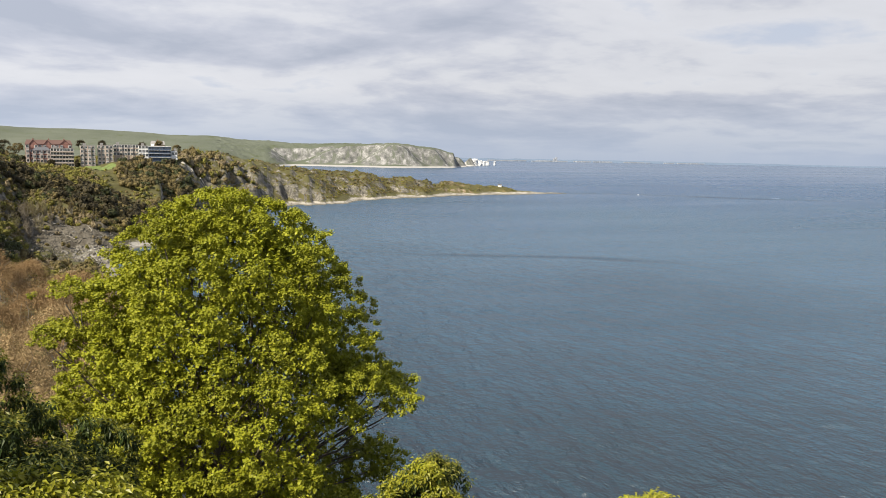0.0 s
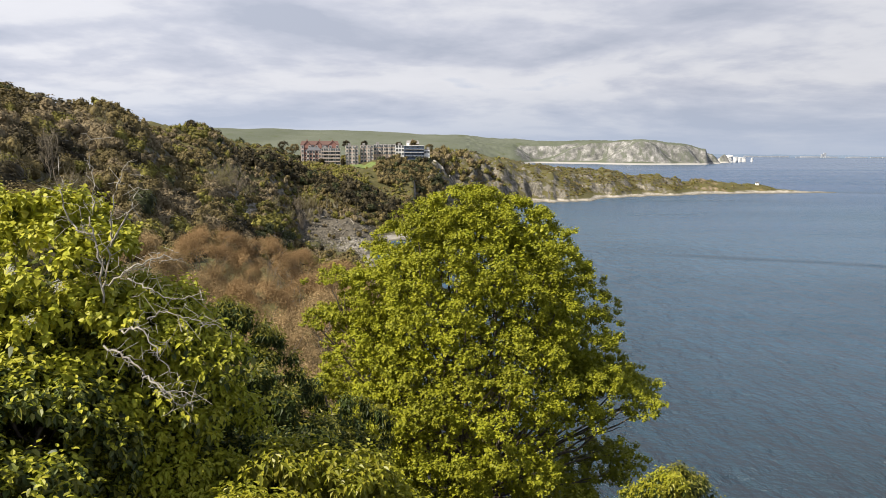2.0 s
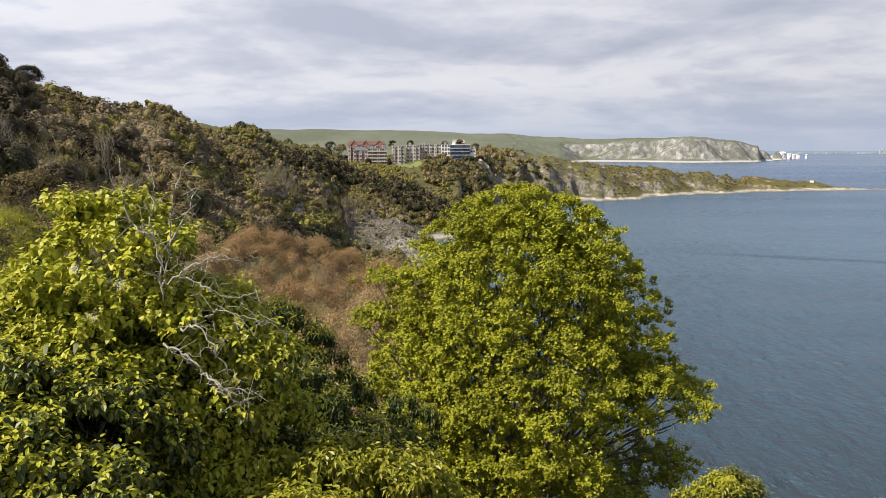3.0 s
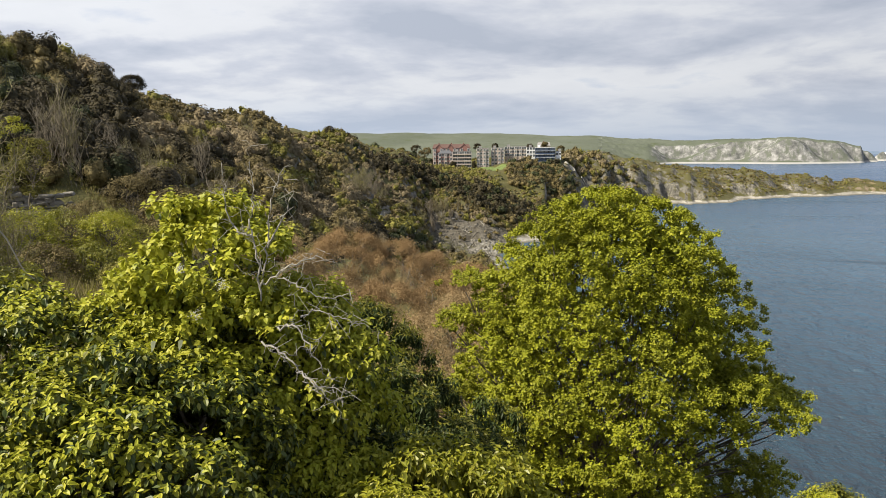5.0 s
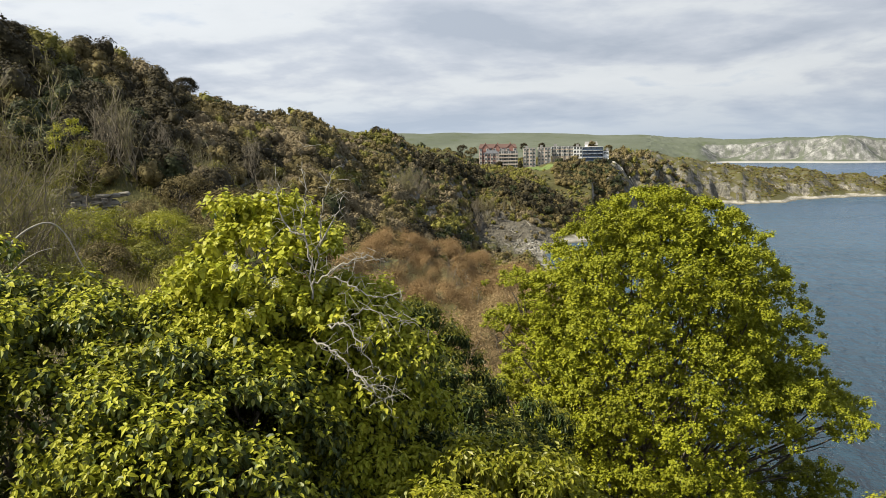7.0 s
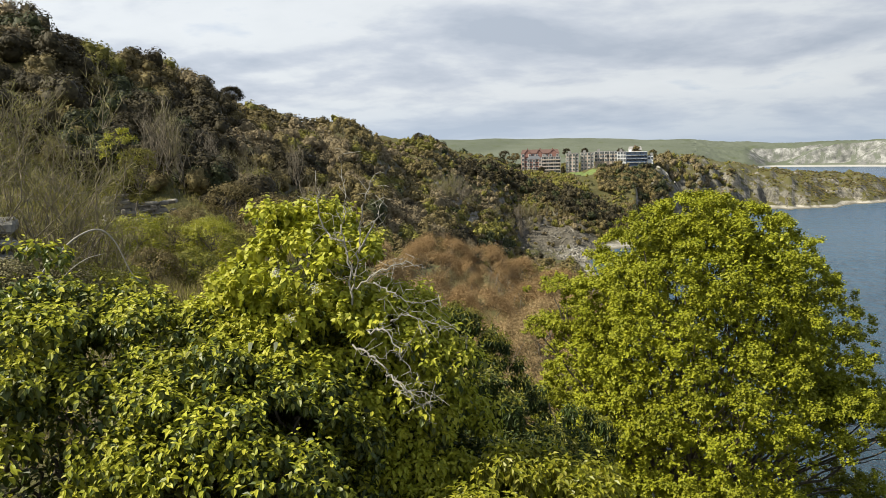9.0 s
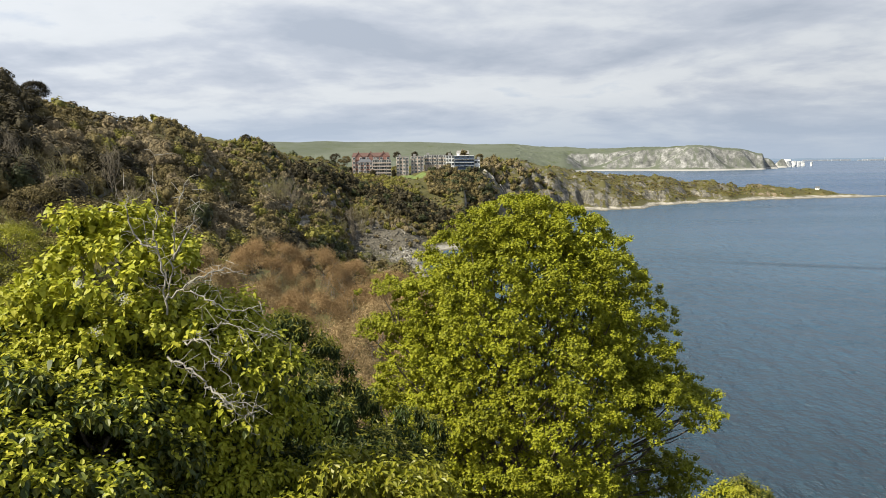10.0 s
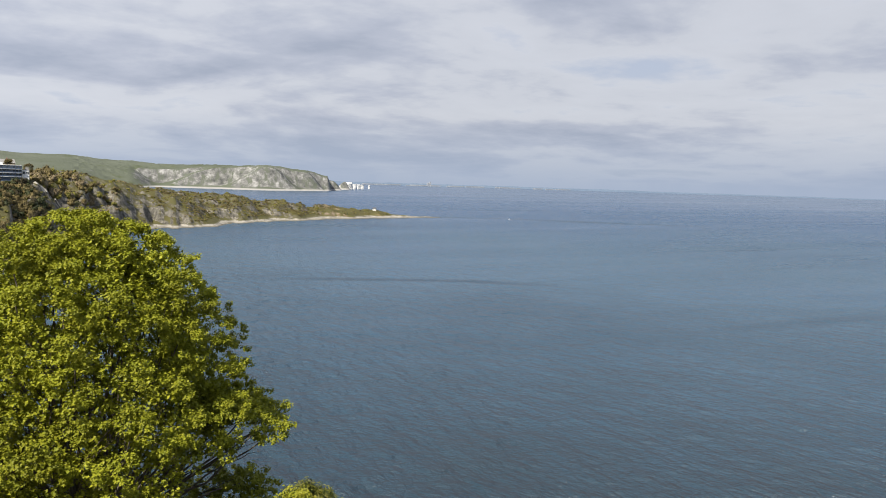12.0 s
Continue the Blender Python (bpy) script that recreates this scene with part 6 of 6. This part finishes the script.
wing = bpy.data.objects["hotel_wing"]
for x, w in ((-11.5, 6.0), (-1.0, 5.0), (12.0, 8.0)):
    gable(wing, x, w, 11, 15.8, 3.6, BRICK, TILE)
building("red_hotel", "red-brick hotel block with cream bays below the main wing", 5.7, 4.35, 716, 37.4, 52.4, 10, 5, 8, BRICK, None, LEADROOF, balcony=True)
building("hotel_annexe", "red and cream hotel annexe with a slate roof", 6.75, 5.72, 722, 40, 50.6, 9, 3, 5, BRICK, "pitched", SLATE, 2.8, 3.0, bay_mat=CREAM)
building("cream_flats", "cream rendered block of flats with bay windows", 3.95, 3.05, 720, 38.6, 55.0, 11, 5, 4, CREAM, None, LEADROOF, win=(2.0, 2.0), bay_mat=CREAM)
building("cream_flats", "cream rendered block of flats with bay windows", 2.9, 1.95, 724, 39.2, 55.4, 11, 5, 4, CREAM, None, LEADROOF, win=(2.0, 2.0), bay_mat=CREAM)
building("terrace_block", "long pinkish-cream terrace of flats", 1.9, 0.35, 734, 46.5, 56.2, 10, 3, 9, CREAM, None, LEADROOF, bay_mat=BUFF)
building("white_flats", "plain white end block of the modern flats", 0.33, -0.28, 718, 46.0, 55.6, 12, 3, 3, WHITE)
building("modern_flats", "modern flats with white floor slabs and blue-grey glazed balconies", -0.30, -1.72, 716, 46.0, 55.2, 11, 3, 8, BLUE, None, WHITE, win=(1.7, 2.0), balcony="blue", paint=BLUE)
building("white_annexe", "small white annexe beside the modern flats", -1.76, -2.15, 716, 47.0, 51.6, 7, 1, 2, WHITE)
building("clifftop_house", "buff house with a stone-coloured roof behind the flats", -0.45, -1.35, 775, 47, 57.0, 9, 2, 4, BUFF, "pitched", LEADROOF, 3.2, 1.0, chimneys=1)
building("lookout_hut", "small white lookout hut near the tip of the headland", -24.95, -25.2, 1062, 8.4, 10.8, 4, 1, 2, WHITE, "pitched", SLATE, 1.1, 0.3, (0.9, 1.0), group="")
for i, (b, r, top, rad, tall, m) in enumerate([(8.4, 742, 58.6, 5.0, 3.4, 0), (7.6, 748, 57.0, 4.2, 4.6, 1), (9.4, 740, 57.0, 4.6, 5.0, 2), (8.0, 735, 54.0, 4.0, 5.0, 1), (3.9, 752, 59.6, 3.6, 3.2, 0), (2.6, 756, 59.8, 3.0, 3.0, 0), (-2.1, 742, 57.0, 3.8, 4.2, 1), (0.1, 752, 58.6, 3.0, 2.6, 0), (5.7, 704, 44.0, 3.0, 3.4, 0), (4.15, 704, 44.0, 1.3, 4.0, 0), (-1.0, 765, 60.3, 3.2, 2.6, 1)]):
    leafy_tree(b, r, top, rad, tall, SCRUB[m], 200 + i, "dark spreading tree beside the clifftop buildings", "tree", "clifftop_tree", 0.55, 40, 14, "trees round the buildings")


def lawn():
    m = plain_material("mown_grass", (0.10, 0.14, 0.035), (0.15, 0.19, 0.05), 0.3, 0.9, 0.3, 0.05)
    me = grid_mesh("lawn", np.arange(0.6, 5.4, 0.1), np.arange(682, 708, 2.0), lambda x, y: land_height(x, y) + 0.35, [m])
    tagged(new("lawn", me), "bright mown lawn in front of the hotel", "lawn", kind="structure")


lawn()


# ---- chalk stacks, far shore and its town ----
STACKWHITE = plain_material("white_chalk", (0.42, 0.43, 0.43), (0.62, 0.62, 0.61), 0.05, 0.9, 0.6, 1.5)
for i, (b, r, w, h) in enumerate([(-23.2, 3060, 26, 27), (-23.58, 3120, 20, 20), (-23.88, 3180, 17, 18), (-24.14, 3210, 14, 17), (-24.66, 3250, 9, 15)]):
    rng = np.random.default_rng(220 + i)
    bm = bmesh.new()
    bmesh.ops.create_cone(bm, cap_ends=True, segments=14, radius1=w * 0.62, radius2=w * 0.5, depth=h + 6, matrix=Matrix.Translation((0, 0, h / 2 - 3)))
    bmesh.ops.subdivide_edges(bm, edges=[e for e in bm.edges if abs(e.verts[0].co.z - e.verts[1].co.z) > 1], cuts=5)
    for v in bm.verts:
        n = noise.noise(v.co * 0.13 + Vector((i * 9.0, 0, 0)))
        v.co.x *= 1 + 0.35 * n
        v.co.y *= 1 + 0.35 * n
        v.co.z += noise.noise(v.co * 0.3) * 2.0 if v.co.z > h * 0.8 else 0
    ob = tagged(new("chalk_stack", as_mesh("chalk_stack", bm, STACKWHITE)), "white chalk sea stack off the end of the cliff", "sea stack", "chalk stacks")
    ob.location = at(b, r, 0)

# haze of distance is mixed into the far shore's blue base colour
FARLAND = plain_material("distant_shore", (0.10, 0.14, 0.20), (0.13, 0.175, 0.24), 0.004, 1.0, 0.0, 0.1)
FARTOWN = plain_material("distant_town", (0.25, 0.28, 0.32), (0.38, 0.40, 0.43), 0.01, 0.9, 0.0, 0.1)


def far_shore():
    b = np.arange(-62, -21.5, 0.15)
    top = np.interp(b, [-62, -48, -40, -32, -25, -21.5], [5, 8, 12, 14.5, 15, 16]) + 1.6 * fractal(b * 10, b * 0, 22.0, 3, 11.0)
    a = np.radians(b)
    v, r = [], (4820, 4850, 4900)
    for rr, z in zip(r, (np.full(len(b), -1.0), top, np.full(len(b), -1.0))):
        v.append(np.stack([-np.sin(a) * rr, np.cos(a) * rr, z], -1))
    n = len(b)
    f = [(k * n + i, k * n + i + 1, (k + 1) * n + i + 1, (k + 1) * n + i) for k in range(2) for i in range(n - 1)]
    tagged(new("backdrop_shore", mesh_from("far_shore", np.concatenate(v), np.array(f), [FARLAND])), "low hazy blue shore along the horizon", "shore", kind="structure")
    rng = np.random.default_rng(231)
    spec = []
    for _ in range(60):
        bb = rng.uniform(-33, -24.2) if rng.uniform() < 0.8 else rng.uniform(-40, -33)
        x, y = -math.sin(radians(bb)) * 4815, math.cos(radians(bb)) * 4815
        w, h = rng.uniform(12, 40), rng.uniform(1, 4.5)
        spec.append((x - w, x + w, y - 3, y + 3, 0, h + 4))
    x, y = -math.sin(radians(-29.1)) * 4812, math.cos(radians(-29.1)) * 4812
    spec += [(x - 6, x + 6, y - 5, y + 5, 0, 28), (x - 20, x - 9, y - 5, y + 5, 0, 21)]
    tagged(new("distant_town", as_mesh("distant_town", boxes(*spec), FARTOWN)), "pale distant town along the far shore", "town", kind="stuff")


far_shore()


# ---- a white fleck out in the bay, given an assumed boat's shape ----
def assumed_boat(bearing, r):
    root = base_at("assumed_boat", *at(bearing, r, 0.0), "tiny white fleck out in the bay, built as an assumed boat", "boat")
    root.rotation_euler = (0, 0, radians(bearing + 20))
    root.scale = (0.4, 0.4, 0.4)
    v = []
    for x, w, top in ((-3.5, 0.9, 0.8), (-1.5, 1.1, 0.85), (1.0, 1.05, 0.95), (2.6, 0.65, 1.1), (3.7, 0.08, 1.25)):
        v += [(x, -w, top), (x, -w * 0.6, -0.3), (x, w * 0.6, -0.3), (x, w, top)]
    f = [(4 * i + a, 4 * i + 4 + a, 4 * i + 4 + (a + 1) % 4, 4 * i + (a + 1) % 4) for i in range(4) for a in range(4)] + [(0, 1, 2, 3), (19, 18, 17, 16)]
    me = bpy.data.meshes.new("hull")
    me.from_pydata(v, [], f)
    me.materials.append(TIMBER)
    child("hull", me, root)
    child("cabin", as_mesh("cabin", boxes((-1.0, 1.2, -0.75, 0.75, 0.8, 2.1), (-1.2, 1.4, -0.85, 0.85, 2.1, 2.25)), WHITE), root)
    child("windscreen", as_mesh("windscreen", boxes((1.2, 1.26, -0.65, 0.65, 1.35, 1.95)), GLASS), root)


assumed_boat(-35.0, 1085)


def cliff_path():
    m = plain_material("worn_chalky_path", (0.26, 0.24, 0.19), (0.42, 0.39, 0.32), 0.4, 0.9, 0.3, 0.05)
    b = np.arange(-4.1, -1.8, 0.05)
    v = []
    for side in (-1.4, 1.4):
        p = np.array([at(k, path_reach(k) + side) for k in b])
        p[:, 2] = land_height(p[:, 0], p[:, 1]) + 0.35
        v.append(p)
    n = len(b)
    f = [(i, i + 1, n + i + 1, n + i) for i in range(n - 1)]
    tagged(new("cliff_path", mesh_from("cliff_path", np.concatenate(v), np.array(f), [m])), "pale worn footpath along the cliff edge", "path", kind="structure")


cliff_path()
